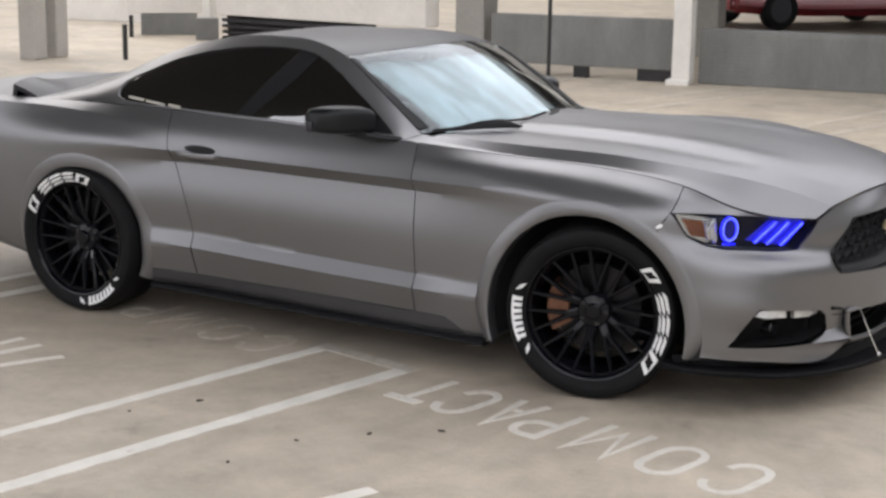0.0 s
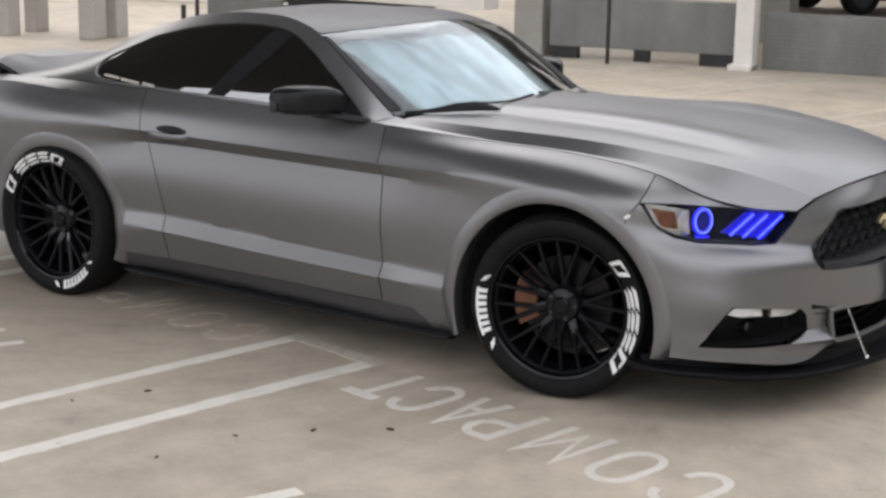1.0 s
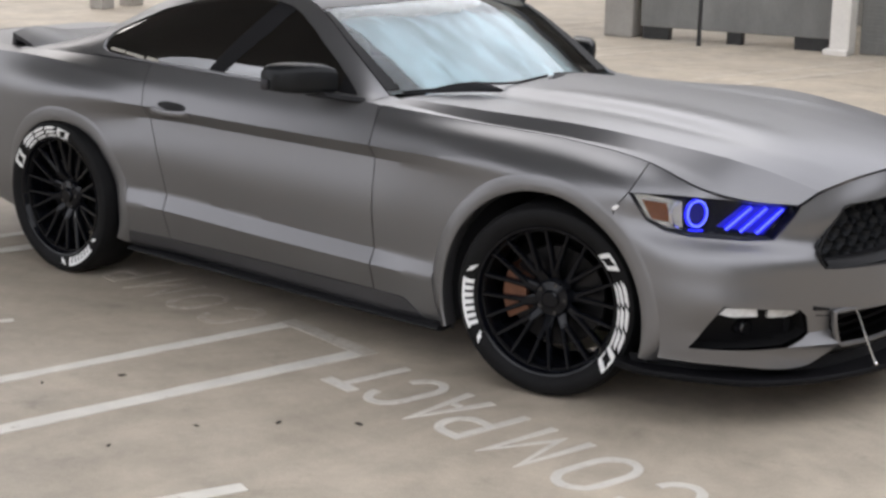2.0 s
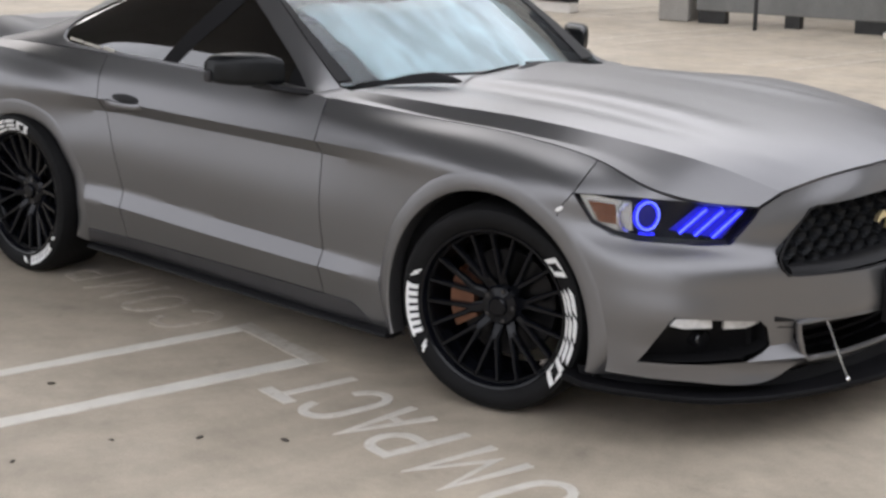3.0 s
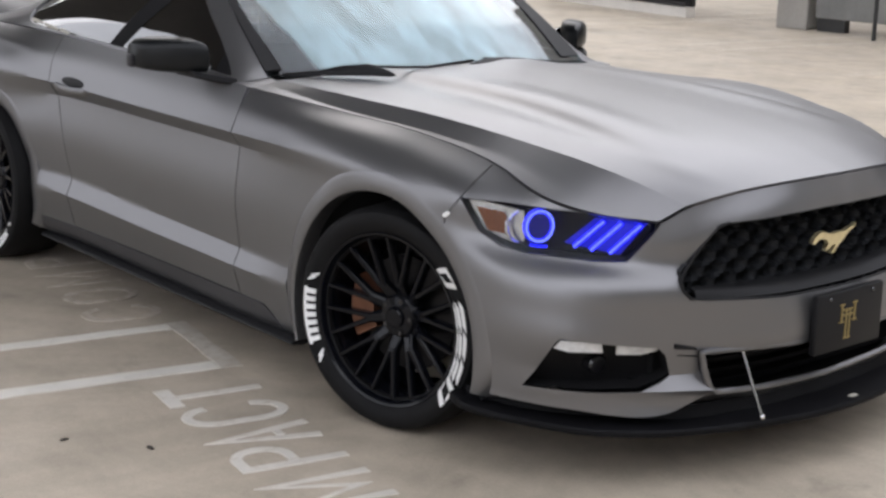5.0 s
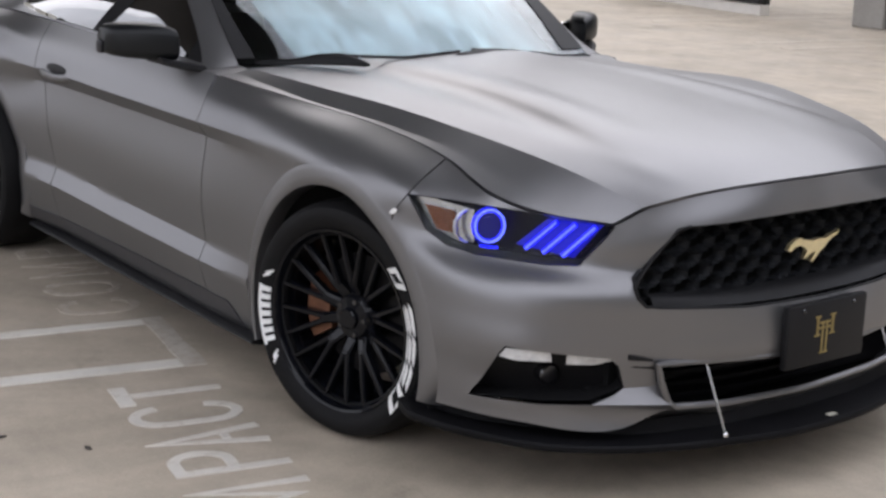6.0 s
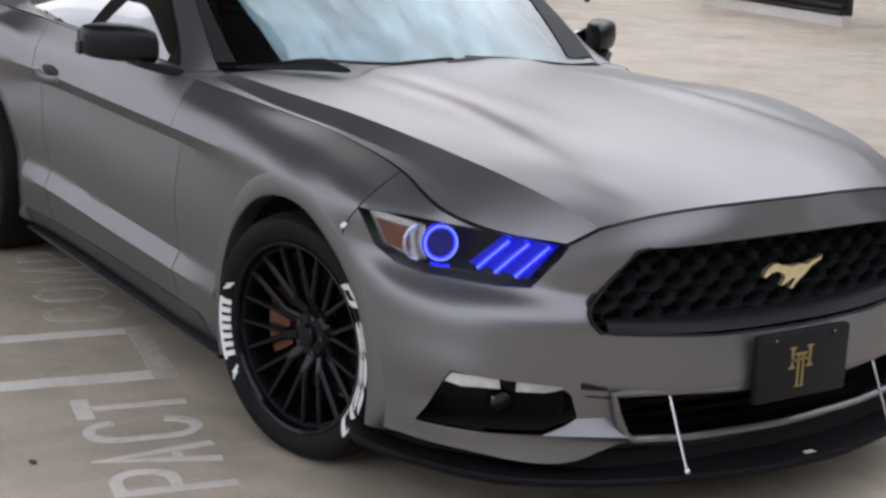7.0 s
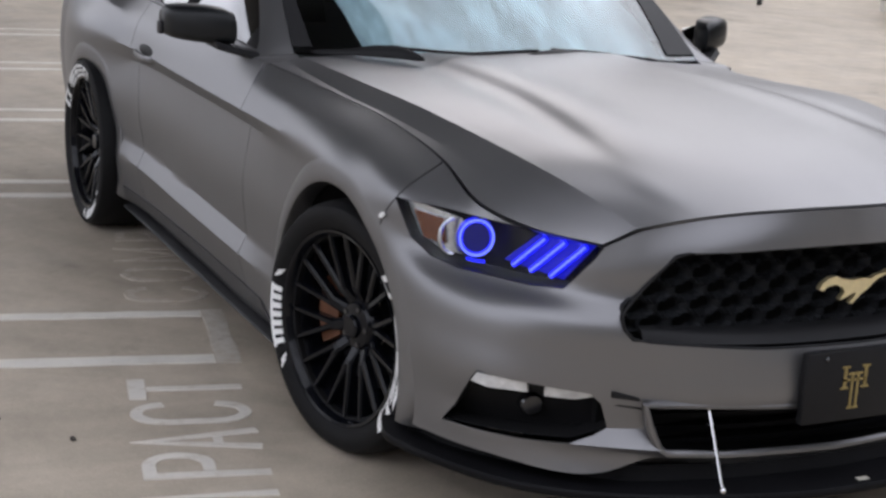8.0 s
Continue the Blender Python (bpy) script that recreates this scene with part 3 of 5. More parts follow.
for x in (0.25, 2.85):
    for y in (-0.8, 0.8):
        bm = bmesh.new()
        lathe_y(bm, [(0.2, -0.1), (0.3, -0.1), (0.32, -0.06), (0.32, 0.06), (0.3, 0.1), (0.2, 0.1)], 32, True)
        w = part("wheel", bm, M_RUBBER, red)
        w.location = (x, y, 0.32)
        bm = bmesh.new()
        lathe_y(bm, [(0.0, -0.09), (0.2, -0.09), (0.2, 0.09), (0.0, 0.09)], 24)
        part("rim", bm, M_DISC, w)

# ---- the grey coupe ----
car = thing("sports_coupe", "satin grey two-door sports coupe with black wheels, parked on the deck", "car")
ARCHES = ((-0.053, 0.314, 0.419), (-2.612, 0.338, 0.348))


def row(xs, ws, zs):
    return [(x, -w, z) for x, w, z in zip(xs, ws, zs)]


# rear half: tail centre, tail, tail corner, behind the wheel, rear axle, door rear, door middle, door front
XR = (-3.86, -3.84, -3.74, -3.35, -2.72, -2.06, -1.45, -0.84)


def xr(door_rear, door_front):
    return (*XR[:5], door_rear, XR[6], door_front)


rear_rows = [
    row(xr(-1.98, -0.83), (0, 0.5, 0.7, 0.8, 0.88, 0.844, 0.84, 0.84), (0.26, 0.26, 0.25, 0.22, 0.17, 0.155, 0.145, 0.135)),
    row(xr(-1.98, -0.83), (0, 0.55, 0.76, 0.865, 0.955, 0.911, 0.905, 0.905), (0.29, 0.29, 0.28, 0.25, 0.20, 0.19, 0.18, 0.165)),
    row(xr(-1.97, -0.83), (0, 0.57, 0.78, 0.885, 0.975, 0.931, 0.92, 0.92), (0.33, 0.33, 0.32, 0.29, 0.255, 0.247, 0.243, 0.238)),
    row(xr(-1.985, -0.83), (0, 0.58, 0.8, 0.905, 1, 0.958, 0.952, 0.95), (0.42, 0.42, 0.41, 0.40, 0.385, 0.372, 0.355, 0.342)),
    row(xr(-1.99, -0.83), (0, 0.58, 0.81, 0.91, 1.005, 0.930, 0.923, 0.922), (0.47, 0.47, 0.46, 0.45, 0.44, 0.436, 0.415, 0.398)),
    row(xr(-2.02, -0.832), (0, 0.59, 0.82, 0.92, 1.008, 0.945, 0.938, 0.938), (0.56, 0.56, 0.55, 0.56, 0.57, 0.58, 0.57, 0.56)),
    row(xr(-2.09, -0.838), (0, 0.6, 0.82, 0.92, 1.006, 0.924, 0.914, 0.914), (0.68, 0.68, 0.68, 0.70, 0.72, 0.745, 0.745, 0.742)),
    row(xr(-2.11, -0.842), (0, 0.6, 0.81, 0.91, 1.005, 0.954, 0.948, 0.947), (0.78, 0.78, 0.78, 0.79, 0.80, 0.80, 0.795, 0.792)),
    row(xr(-2.13, -0.85), (0, 0.58, 0.79, 0.865, 0.925, 0.922, 0.912, 0.905), (0.88, 0.88, 0.885, 0.925, 0.938, 0.885, 0.878, 0.872)),
    row(xr(-2.15, -0.862), (0, 0.54, 0.71, 0.775, 0.85, 0.862, 0.866, 0.868), (0.945, 0.945, 0.945, 0.945, 0.965, 0.968, 0.955, 0.935)),
]
# front half: door front, mid fender, front axle, lamp corner, then round the nose to its centre
front_rows = [
    row((-0.83, -0.45, -0.03, 0.30, 0.47, 0.62, 0.73, 0.80, 0.82), (0.84, 0.85, 0.86, 0.86, 0.80, 0.68, 0.52, 0.26, 0), (0.135, 0.135, 0.16, 0.20, 0.20, 0.20, 0.20, 0.20, 0.20)),
    row((-0.83, -0.45, -0.03, 0.36, 0.61, 0.812, 0.846, 0.850, 0.862), (0.905, 0.90, 0.92, 0.932, 0.822, 0.612, 0.500, 0.30, 0), (0.165, 0.165, 0.19, 0.236, 0.229, 0.226, 0.262, 0.222, 0.212)),
    row((-0.83, -0.45, -0.03, 0.345, 0.535, 0.70, 0.836, 0.88, 0.895), (0.92, 0.925, 0.935, 0.932, 0.872, 0.755, 0.585, 0.30, 0), (0.238, 0.235, 0.25, 0.252, 0.272, 0.285, 0.292, 0.262, 0.255)),
    row((-0.83, -0.45, -0.03, 0.33, 0.51, 0.63, 0.788, 0.87, 0.89), (0.950, 0.945, 0.95, 0.938, 0.888, 0.80, 0.624, 0.30, 0), (0.342, 0.34, 0.37, 0.35, 0.335, 0.33, 0.33, 0.33, 0.32)),
    row((-0.83, -0.45, -0.03, 0.32, 0.51, 0.645, 0.775, 0.905, 0.945), (0.922, 0.935, 0.955, 0.94, 0.905, 0.835, 0.67, 0.34, 0), (0.398, 0.40, 0.43, 0.43, 0.428, 0.425, 0.415, 0.395, 0.385)),
    row((-0.832, -0.45, -0.03, 0.31, 0.495, 0.635, 0.77, 0.90, 0.945), (0.938, 0.944, 0.96, 0.942, 0.905, 0.835, 0.68, 0.35, 0), (0.56, 0.55, 0.55, 0.51, 0.50, 0.495, 0.49, 0.475, 0.465)),
    row((-0.838, -0.45, -0.03, 0.268, 0.484, 0.630, 0.768, 0.885, 0.925), (0.914, 0.935, 0.958, 0.945, 0.889, 0.812, 0.672, 0.38, 0), (0.742, 0.738, 0.70, 0.632, 0.603, 0.594, 0.584, 0.556, 0.54)),
    row((-0.842, -0.45, -0.03, 0.24, 0.455, 0.60, 0.738, 0.878, 0.915), (0.947, 0.942, 0.952, 0.944, 0.848, 0.752, 0.642, 0.39, 0), (0.792, 0.787, 0.775, 0.70, 0.655, 0.642, 0.634, 0.63, 0.62)),
    row((-0.85, -0.45, -0.03, 0.285, 0.455, 0.605, 0.745, 0.866, 0.912), (0.905, 0.896, 0.902, 0.918, 0.842, 0.733, 0.625, 0.40, 0), (0.872, 0.862, 0.842, 0.782, 0.735, 0.715, 0.70, 0.755, 0.762)),
    row((-0.862, -0.45, -0.03, 0.28, 0.50, 0.62, 0.742, 0.845, 0.90), (0.857, 0.80, 0.795, 0.80, 0.795, 0.722, 0.617, 0.35, 0), (0.930, 0.905, 0.893, 0.858, 0.79, 0.758, 0.747, 0.832, 0.846)),
]
ROW_STEPS = (3, 4, 5, 6, 8, 9, 6, 8, 8)
CREASES = (2, 3, 4, 6, 7)
rear_sharp = loft(rear_rows, (8, 6, 10, 24, 28, 22, 22), ROW_STEPS, CREASES)
rear_soft = loft(rear_rows, (8, 6, 10, 24, 28, 22, 22), ROW_STEPS, (2, 8))
_blend = np.clip((-2.16 - rear_sharp[..., :1]) / 0.3, 0, 1)
rear_grid = rear_sharp * (1 - _blend) + rear_soft * _blend
front_soft = loft(front_rows, (16, 18, 16, 12, 10, 10, 12, 10), ROW_STEPS, (1, 2, 3))
front_sharp = loft(front_rows, (16, 18, 16, 12, 10, 10, 12, 10), ROW_STEPS, CREASES)
_blend = np.clip((front_soft[..., :1] + 0.56) / 0.22, 0, 1)
front_grid = front_sharp * (1 - _blend) + front_soft * _blend


def skin_width(grid, x, z):
    """The body's half width at a place on its side."""
    d = np.hypot(grid[..., 0] - x, grid[..., 2] - z) + np.where(grid[..., 1] > -0.7, 9, 0)
    near = np.argsort(d, axis=None)[:4]
    w = 1 / (d.ravel()[near] + 1e-4)
    return float(np.sum(-grid[..., 1].ravel()[near] * w) / np.sum(w))


LIP = 0.060


def arch_lip(grid, arch, a0, a1, least):
    """The flat band round a wheel arch: flush with the skin outside, slightly proud at the opening, with a return into the housing."""
    cx, cz, r = arch
    n = 96
    turns = [radians(a0 + (a1 - a0) * i / n) for i in range(n + 1)]
    outer = np.array([skin_width(grid, cx + (r + LIP + 0.004) * math.cos(a), cz + (r + LIP + 0.004) * math.sin(a)) for a in turns])
    inner = np.array([skin_width(grid, cx + (r + 0.02) * math.cos(a), cz + (r + 0.02) * math.sin(a)) for a in turns])
    wide = np.maximum(np.maximum(outer + 0.004, 0.5 * (outer + inner) + 0.002), [least - 0.022 * min(1.0, max(0.0, math.cos(a) + 0.1)) for a in turns])
    for _ in range(16):
        wide[1:-1] = (wide[:-2] + 2 * wide[1:-1] + wide[2:]) / 4
        outer[1:-1] = (outer[:-2] + 2 * outer[1:-1] + outer[2:]) / 4
    bm = bmesh.new()
    rings = []
    for a, w, lo in zip(turns, wide, outer):
        ca, sa = math.cos(a), math.sin(a)
        step = w - lo
        ring = []
        for rr, y in ((r + LIP + 0.003, lo - 0.0015), (r + LIP - 0.004, lo + step * 0.22), (r + LIP * 0.72, lo + step * 0.55), (r + LIP * 0.40, lo + step * 0.85), (r + 0.006, w), (r - 0.001, w - 0.003), (r - 0.004, w - 0.012), (r - 0.002, w - 0.06), (r + 0.010, w - 0.06), (r + 0.012, w - 0.03), (r + LIP, lo - 0.02)):
            ring.append(bm.verts.new((cx + rr * ca, -y, cz + rr * sa)))
        rings.append(ring)
    m = len(rings[0])
    for a, b in zip(rings[:-1], rings[1:]):
        for i in range(m):
            j = (i + 1) % m
            bm.faces.new((a[i], a[j], b[j], b[i]))
    bm.faces.new(rings[0])
    bm.faces.new(list(reversed(rings[-1])))
    bmesh.ops.recalc_face_normals(bm, faces=bm.faces)
    me = bpy.data.meshes.new("arch_lip")
    bm.to_mesh(me)
    bm.free()
    return me


V = [0, *np.cumsum(ROW_STEPS)]
U = [0, *np.cumsum((8, 6, 10, 24, 28, 22, 22))]
F = [0, *np.cumsum((16, 18, 16, 12, 10, 10, 12, 10))]


def arch_cutters(sides):
    out = []
    for cx, cz, r in ARCHES:
        for s in sides:
            rr = r + LIP
            ring = [(cx + rr * math.cos(2 * math.pi * i / 96), 0, cz + rr * math.sin(2 * math.pi * i / 96)) for i in range(96)]
            out.append(prism(ring, (0, 1, 0), 0.55 * s if s > 0 else -1.2, 1.2 if s > 0 else -0.55))
    return out


def both_sides(name, me, mat, label=""):
    other = flipped_mesh(me)
    return data_object(name, me, mat, car, label), data_object(name, other, mat, car, label)


for grid, arch, a0, a1 in ((front_grid, ARCHES[0], -12, 199), (rear_grid, ARCHES[1], -22, 200)):
    both_sides("arch_lip", arch_lip(grid, arch, a0, a1, 0.958 if grid is front_grid else 0.982), M_WRAP)

# headlamp, fog pocket and grille outlines
LAMP_DIR = (0.72, -0.66, 0.2)
LAMP = [(0.287, -0.930, 0.776), (0.40, -0.872, 0.776), (0.543, -0.785, 0.769), (0.65, -0.70, 0.762), (0.748, -0.612, 0.748), (0.735, -0.622, 0.72), (0.682, -0.668, 0.636), (0.62, -0.725, 0.632), (0.467, -0.838, 0.640), (0.40, -0.88, 0.655), (0.345, -0.91, 0.69)]
FOG_DIR = (0.78, -0.62, 0.05)
FOG = [(0.505, -0.876, 0.280), (0.55, -0.868, 0.33), (0.612, -0.862, 0.418), (0.63, -0.858, 0.437), (0.70, -0.735, 0.424), (0.755, -0.615, 0.412), (0.775, -0.60, 0.39), (0.79, -0.59, 0.33), (0.77, -0.61, 0.312), (0.735, -0.655, 0.287), (0.66, -0.745, 0.280), (0.58, -0.82, 0.279)]
GRILLE = [(0.0, 0.762), (-0.25, 0.759), (-0.44, 0.750), (-0.475, 0.740), (-0.583, 0.615), (-0.592, 0.598), (-0.585, 0.572), (-0.565, 0.549), (-0.53, 0.541), (-0.25, 0.522), (0.0, 0.520)]
LOWER = [(0.0, 0.381), (-0.12, 0.383), (-0.45, 0.395), (-0.535, 0.398), (-0.520, 0.35), (-0.487, 0.285), (-0.465, 0.270), (-0.30, 0.252), (0.0, 0.243)]


def mirror_loop(half):
    return half + [(-y, z) for y, z in reversed(half[1:-1])]


def flip_y(points):
    return [(x, -y, z) for x, y, z in points]


def lamp_cutters():
    d2 = (LAMP_DIR[0], -LAMP_DIR[1], LAMP_DIR[2])
    return [prism(LAMP, LAMP_DIR, -0.12, 0.12), prism(flip_y(LAMP), d2, -0.12, 0.12)]


quarter_me = sheet_mesh(rear_grid[V[0]:, :U[5] + 1], 0.014, 0.0022)
quarter_me = boolean(quarter_me, [arch_cutters((-1,))[1]])
both_sides("quarter_panel", quarter_me, M_WRAP)
door_me = sheet_mesh(rear_grid[V[2]:, U[5]:], 0.02, 0.0024)
doors = both_sides("door", door_me, M_WRAP)
skirt_grid = np.concatenate([rear_grid[:V[2] + 1, U[4] + 8:], front_grid[:V[2] + 1, 1:F[2]]], axis=1) + np.array([0, -0.004, 0])
skirt_end = prism([(-0.76, 0, 0.262), (-0.70, 0, 0.243), (-0.645, 0, 0.211), (-0.599, 0, 0.173), (-0.56, 0, 0.10), (0.2, 0, 0.10), (0.2, 0, 0.5), (-0.76, 0, 0.5)], (0, 1, 0), -1.2, -0.5)
skirt_me = boolean(sheet_mesh(skirt_grid, 0.018), [skirt_end, arch_cutters((-1,))[1]])
both_sides("side_skirt", skirt_me, M_SILL, "dark satin side skirt")
fender_me = sheet_mesh(front_grid[:, :F[3] + 1], 0.014, 0.0022)
fender_me = boolean(fender_me, [arch_cutters((-1,))[0], prism(LAMP, LAMP_DIR, -0.12, 0.12)])
both_sides("fender", fender_me, M_WRAP)

# bonnet
# sections across the bonnet: edge, flank, ridge, hollow, inner crease, crown, middle
def bonnet_section(x_edge, edge, base, ridge, mid_x, mid_z, inner_w, step):
    """One section: gap edge, foot and top of the ridge, hollow, foot and top of the inner crease, dome, middle."""
    def at(w, z, f):
        return (x_edge + (mid_x - x_edge) * f, -w, z)

    (ew, ez), (bw, bz), (rw, rz) = edge, base, ridge
    rise = mid_z - rz
    return [at(ew, ez, 0.0), at(bw, bz, 0.06), at(rw, rz, 0.12), at((rw + inner_w) / 2, rz + rise * 0.30, 0.35),
            at(inner_w + 0.022, rz + rise * 0.57 - step * 0.5, 0.53), at(inner_w - 0.022, rz + rise * 0.65 + step * 0.5, 0.59),
            at(inner_w * 0.5, rz + rise * 0.93, 0.87), at(0.0, mid_z, 1.0)]


bonnet_secs = [
    bonnet_section(-0.86, (0.855, 0.930), (0.800, 0.937), (0.748, 0.949), -0.73, 0.975, 0.39, 0.004),
    bonnet_section(-0.45, (0.80, 0.905), (0.783, 0.908), (0.738, 0.943), -0.38, 0.977, 0.385, 0.011),
    bonnet_section(-0.03, (0.795, 0.893), (0.778, 0.898), (0.730, 0.938), 0.02, 0.968, 0.41, 0.013),
    bonnet_section(0.28, (0.798, 0.858), (0.762, 0.871), (0.686, 0.908), 0.34, 0.948, 0.44, 0.011),
    bonnet_section(0.50, (0.788, 0.792), (0.733, 0.820), (0.643, 0.876), 0.58, 0.922, 0.455, 0.004),
    bonnet_section(0.615, (0.718, 0.764), (0.670, 0.796), (0.602, 0.846), 0.73, 0.895, 0.43, 0.001),
    [(x, -w, z) for x, w, z in ((0.738, 0.612, 0.752), (0.757, 0.580, 0.772), (0.776, 0.545, 0.794), (0.808, 0.460, 0.815), (0.826, 0.400, 0.826), (0.845, 0.330, 0.835), (0.877, 0.190, 0.846), (0.893, 0.0, 0.850))],
]
bonnet_lines = [[sec[i] for sec in bonnet_secs] for i in range(8)]
bonnet_half = loft(bonnet_lines, (14, 14, 12, 10, 8, 8), (5, 5, 6, 6, 5, 7, 7), (1, 2))
bonnet_grid = np.concatenate([bonnet_half, mirrored(bonnet_half[::-1])[1:, ::-1]], axis=0)
data_object("bonnet", sheet_mesh(bonnet_grid, 0.016, 0.0025, inside=(-0.2, 0, 0.3)), M_WRAP, car, angle=9.0)

# the nose's top edge runs along the bonnet's front edge
_edge = bonnet_half[:, -1]
for u in range(F[6], front_grid.shape[1]):
    top = front_grid[-1, u].copy()
    w = -top[1]
    if w > 0.612:
        continue
    x = np.interp(w, -_edge[::-1, 1], _edge[::-1, 0])
    z = np.interp(w, -_edge[::-1, 1], _edge[::-1, 2])
    shift = np.array([x + 0.006, -w, z - 0.003]) - top
    for v in range(V[8], V[9] + 1):
        front_grid[v, u] += shift * (v - V[8]) / (V[9] - V[8])
nose_half = front_grid[:, F[3]:]
nose_grid = np.concatenate([nose_half, mirrored(nose_half)[:, 1:]], axis=1)
nose_me = sheet_mesh(nose_grid, 0.007, 0.0022)
fog_cut = [prism(FOG, FOG_DIR, -0.1, 0.12), prism(flip_y(FOG), (FOG_DIR[0], -FOG_DIR[1], FOG_DIR[2]), -0.1, 0.12)]
grille_cut = [prism([(0, y, z) for y, z in mirror_loop(GRILLE)], (1, 0, 0), 0.6, 1.2), prism([(0, y, z) for y, z in mirror_loop(LOWER)], (1, 0, 0), 0.6, 1.2)]
nose_me = boolean(nose_me, [arch_cutters((-1,))[0], arch_cutters((1,))[0], *lamp_cutters(), *fog_cut, *grille_cut], tangled=True)
data_object("front_bumper", nose_me, M_WRAP, car)

# canopy: windscreen, roof, rear window; edge line and middle line
EDGE = [(-0.905, -0.757, 0.950), (-1.14, -0.722, 1.116), (-1.345, -0.672, 1.241), (-1.52, -0.625, 1.288), (-1.75, -0.605, 1.302), (-2.05, -0.600, 1.278), (-2.36, -0.600, 1.198), (-2.70, -0.61, 1.062), (-3.10, -0.63, 0.945)]
MIDDLE = [(-0.75, 0, 0.966), (-1.01, 0, 1.138), (-1.25, 0, 1.258), (-1.48, 0, 1.288), (-1.75, 0, 1.296), (-2.08, 0, 1.280), (-2.45, 0, 1.200), (-2.80, 0, 1.085), (-3.20, 0, 0.960)]


def canopy_line(f):
    out = []
    for e, m in zip(EDGE, MIDDLE):
        bulge = 1 - f * f
        x = e[0] + (m[0] - e[0]) * bulge
        z = e[2] + (m[2] - e[2]) * bulge
        out.append((x, e[1] * f, z))
    return out


canopy = loft([canopy_line(f) for f in (1, 0.85, 0.66, 0.45, 0.22, 0)], (10, 9, 7, 8, 8, 9, 9, 9), (4, 4, 4, 4, 4))
canopy = np.concatenate([canopy, (canopy * np.array([1, -1, 1]))[::-1][1:]], axis=0)
C = [0, *np.cumsum((10, 9, 7, 8, 8, 9, 9, 9))]
data_object("windscreen", sheet_mesh(canopy[:, :C[2] + 1], 0.006, 0.004), M_SHIELD, car, "bluish reflective windscreen glass").visible_shadow = False
data_object("roof", sheet_mesh(canopy[:, C[2]:C[5] + 1], 0.02, 0.003), M_ROOF, car)
data_object("rear_window", sheet_mesh(canopy[:, C[5]:], 0.006, 0.004), M_TINT, car, "dark tinted rear glass")

# side of the cabin: pillars and roof rail round the side glass
BELT = [(-0.93, -0.862, 0.937), (-1.14, -0.866, 0.944), (-1.35, -0.866, 0.952), (-1.55, -0.866, 0.957), (-1.80, -0.865, 0.962), (-2.08, -0.862, 0.968), (-2.38, -0.858, 0.970), (-2.72, -0.845, 0.965), (-3.12, -0.79, 0.945)]


def cabin_line(f):
    out = []
    for b, e in zip(BELT, EDGE):
        out.append((b[0] + (e[0] - b[0]) * f, b[1] + (e[1] - b[1]) * (0.42 * f + 0.58 * f * f), b[2] + (e[2] - b[2]) * f))
    return out


cabin = loft([cabin_line(f) for f in (0, 0.2, 0.4, 0.6, 0.8, 1.0)], (10, 10, 9, 10, 11, 12, 12, 12), (3, 3, 3, 3, 3))
GLASS = [(-0.985, 0.950), (-1.115, 0.957), (-1.5, 0.966), (-2.05, 0.974), (-2.37, 0.981), (-2.455, 0.987), (-2.50, 1.002), (-2.522, 1.030), (-2.518, 1.060), (-2.487, 1.084), (-2.27, 1.176), (-2.10, 1.218), (-1.94, 1.244), (-1.80, 1.257), (-1.69, 1.260), (-1.58, 1.255), (-1.50, 1.243), (-1.42, 1.218), (-1.32, 1.170), (-1.145, 1.06), (-1.0, 0.962)]
cut = prism([(x, 0, z) for x, z in GLASS], (0, 1, 0), -1.2, -0.3)
cabin_me = boolean(sheet_mesh(cabin, 0.03, 0.001), [cut])
both_sides("cabin_frame", cabin_me, M_WRAP)
pane_grid = cabin + np.array([0, 0.012, 0])
pane_me = boolean(sheet_mesh(pane_grid, 0.005), [prism([(x, 0, z) for x, z in GLASS], (0, 1, 0), -1.2, -0.3)], "INTERSECT")
both_sides("side_window", pane_me, M_TINT, "dark tinted side glass")
SAIL = [(-0.97, 0.935), (-1.084, 0.935), (-1.088, 1.045), (-1.06, 1.03), (-0.97, 0.96)]
sail_me = boolean(sheet_mesh(cabin + np.array([0, 0.007, 0]), 0.006), [prism([(x, 0, z) for x, z in SAIL], (0, 1, 0), -1.2, -0.3)], "INTERSECT")
both_sides("mirror_sail", sail_me, M_PLASTIC, "black triangle at the foot of the pillar")
POST = [(-1.838, 0.935), (-1.752, 0.935), (-1.54, 1.14), (-1.45, 1.27), (-1.56, 1.29), (-1.67, 1.14)]
post_me = boolean(sheet_mesh(cabin + np.array([0, 0.010, 0]), 0.005), [prism([(x, 0, z) for x, z in POST], (0, 1, 0), -1.2, -0.3), prism([(x, 0, z) for x, z in GLASS], (0, 1, 0), -1.2, -0.3)], "INTERSECT")
both_sides("door_post", post_me, M_GAP, "black post between the side panes")
# dark printed border under the windscreen's edges
border = [canopy[:3, 1:C[2]], (canopy * np.array([1, -1, 1]))[:6, 1:C[2]]]
for k, g in enumerate(border):
    taper = np.linspace(1.0, 0.35, g.shape[1])[None, :, None]
    g = g[:1] + (g - g[:1]) * taper + np.array([0.002, 0, 0.0035])
    me = sheet_mesh(g if k == 0 else g[::-1], 0.003, inside=(-1.2, 0, 0.6))
    data_object("windscreen_border", me, M_PLASTIC, car, "black printed edge of the windscreen")

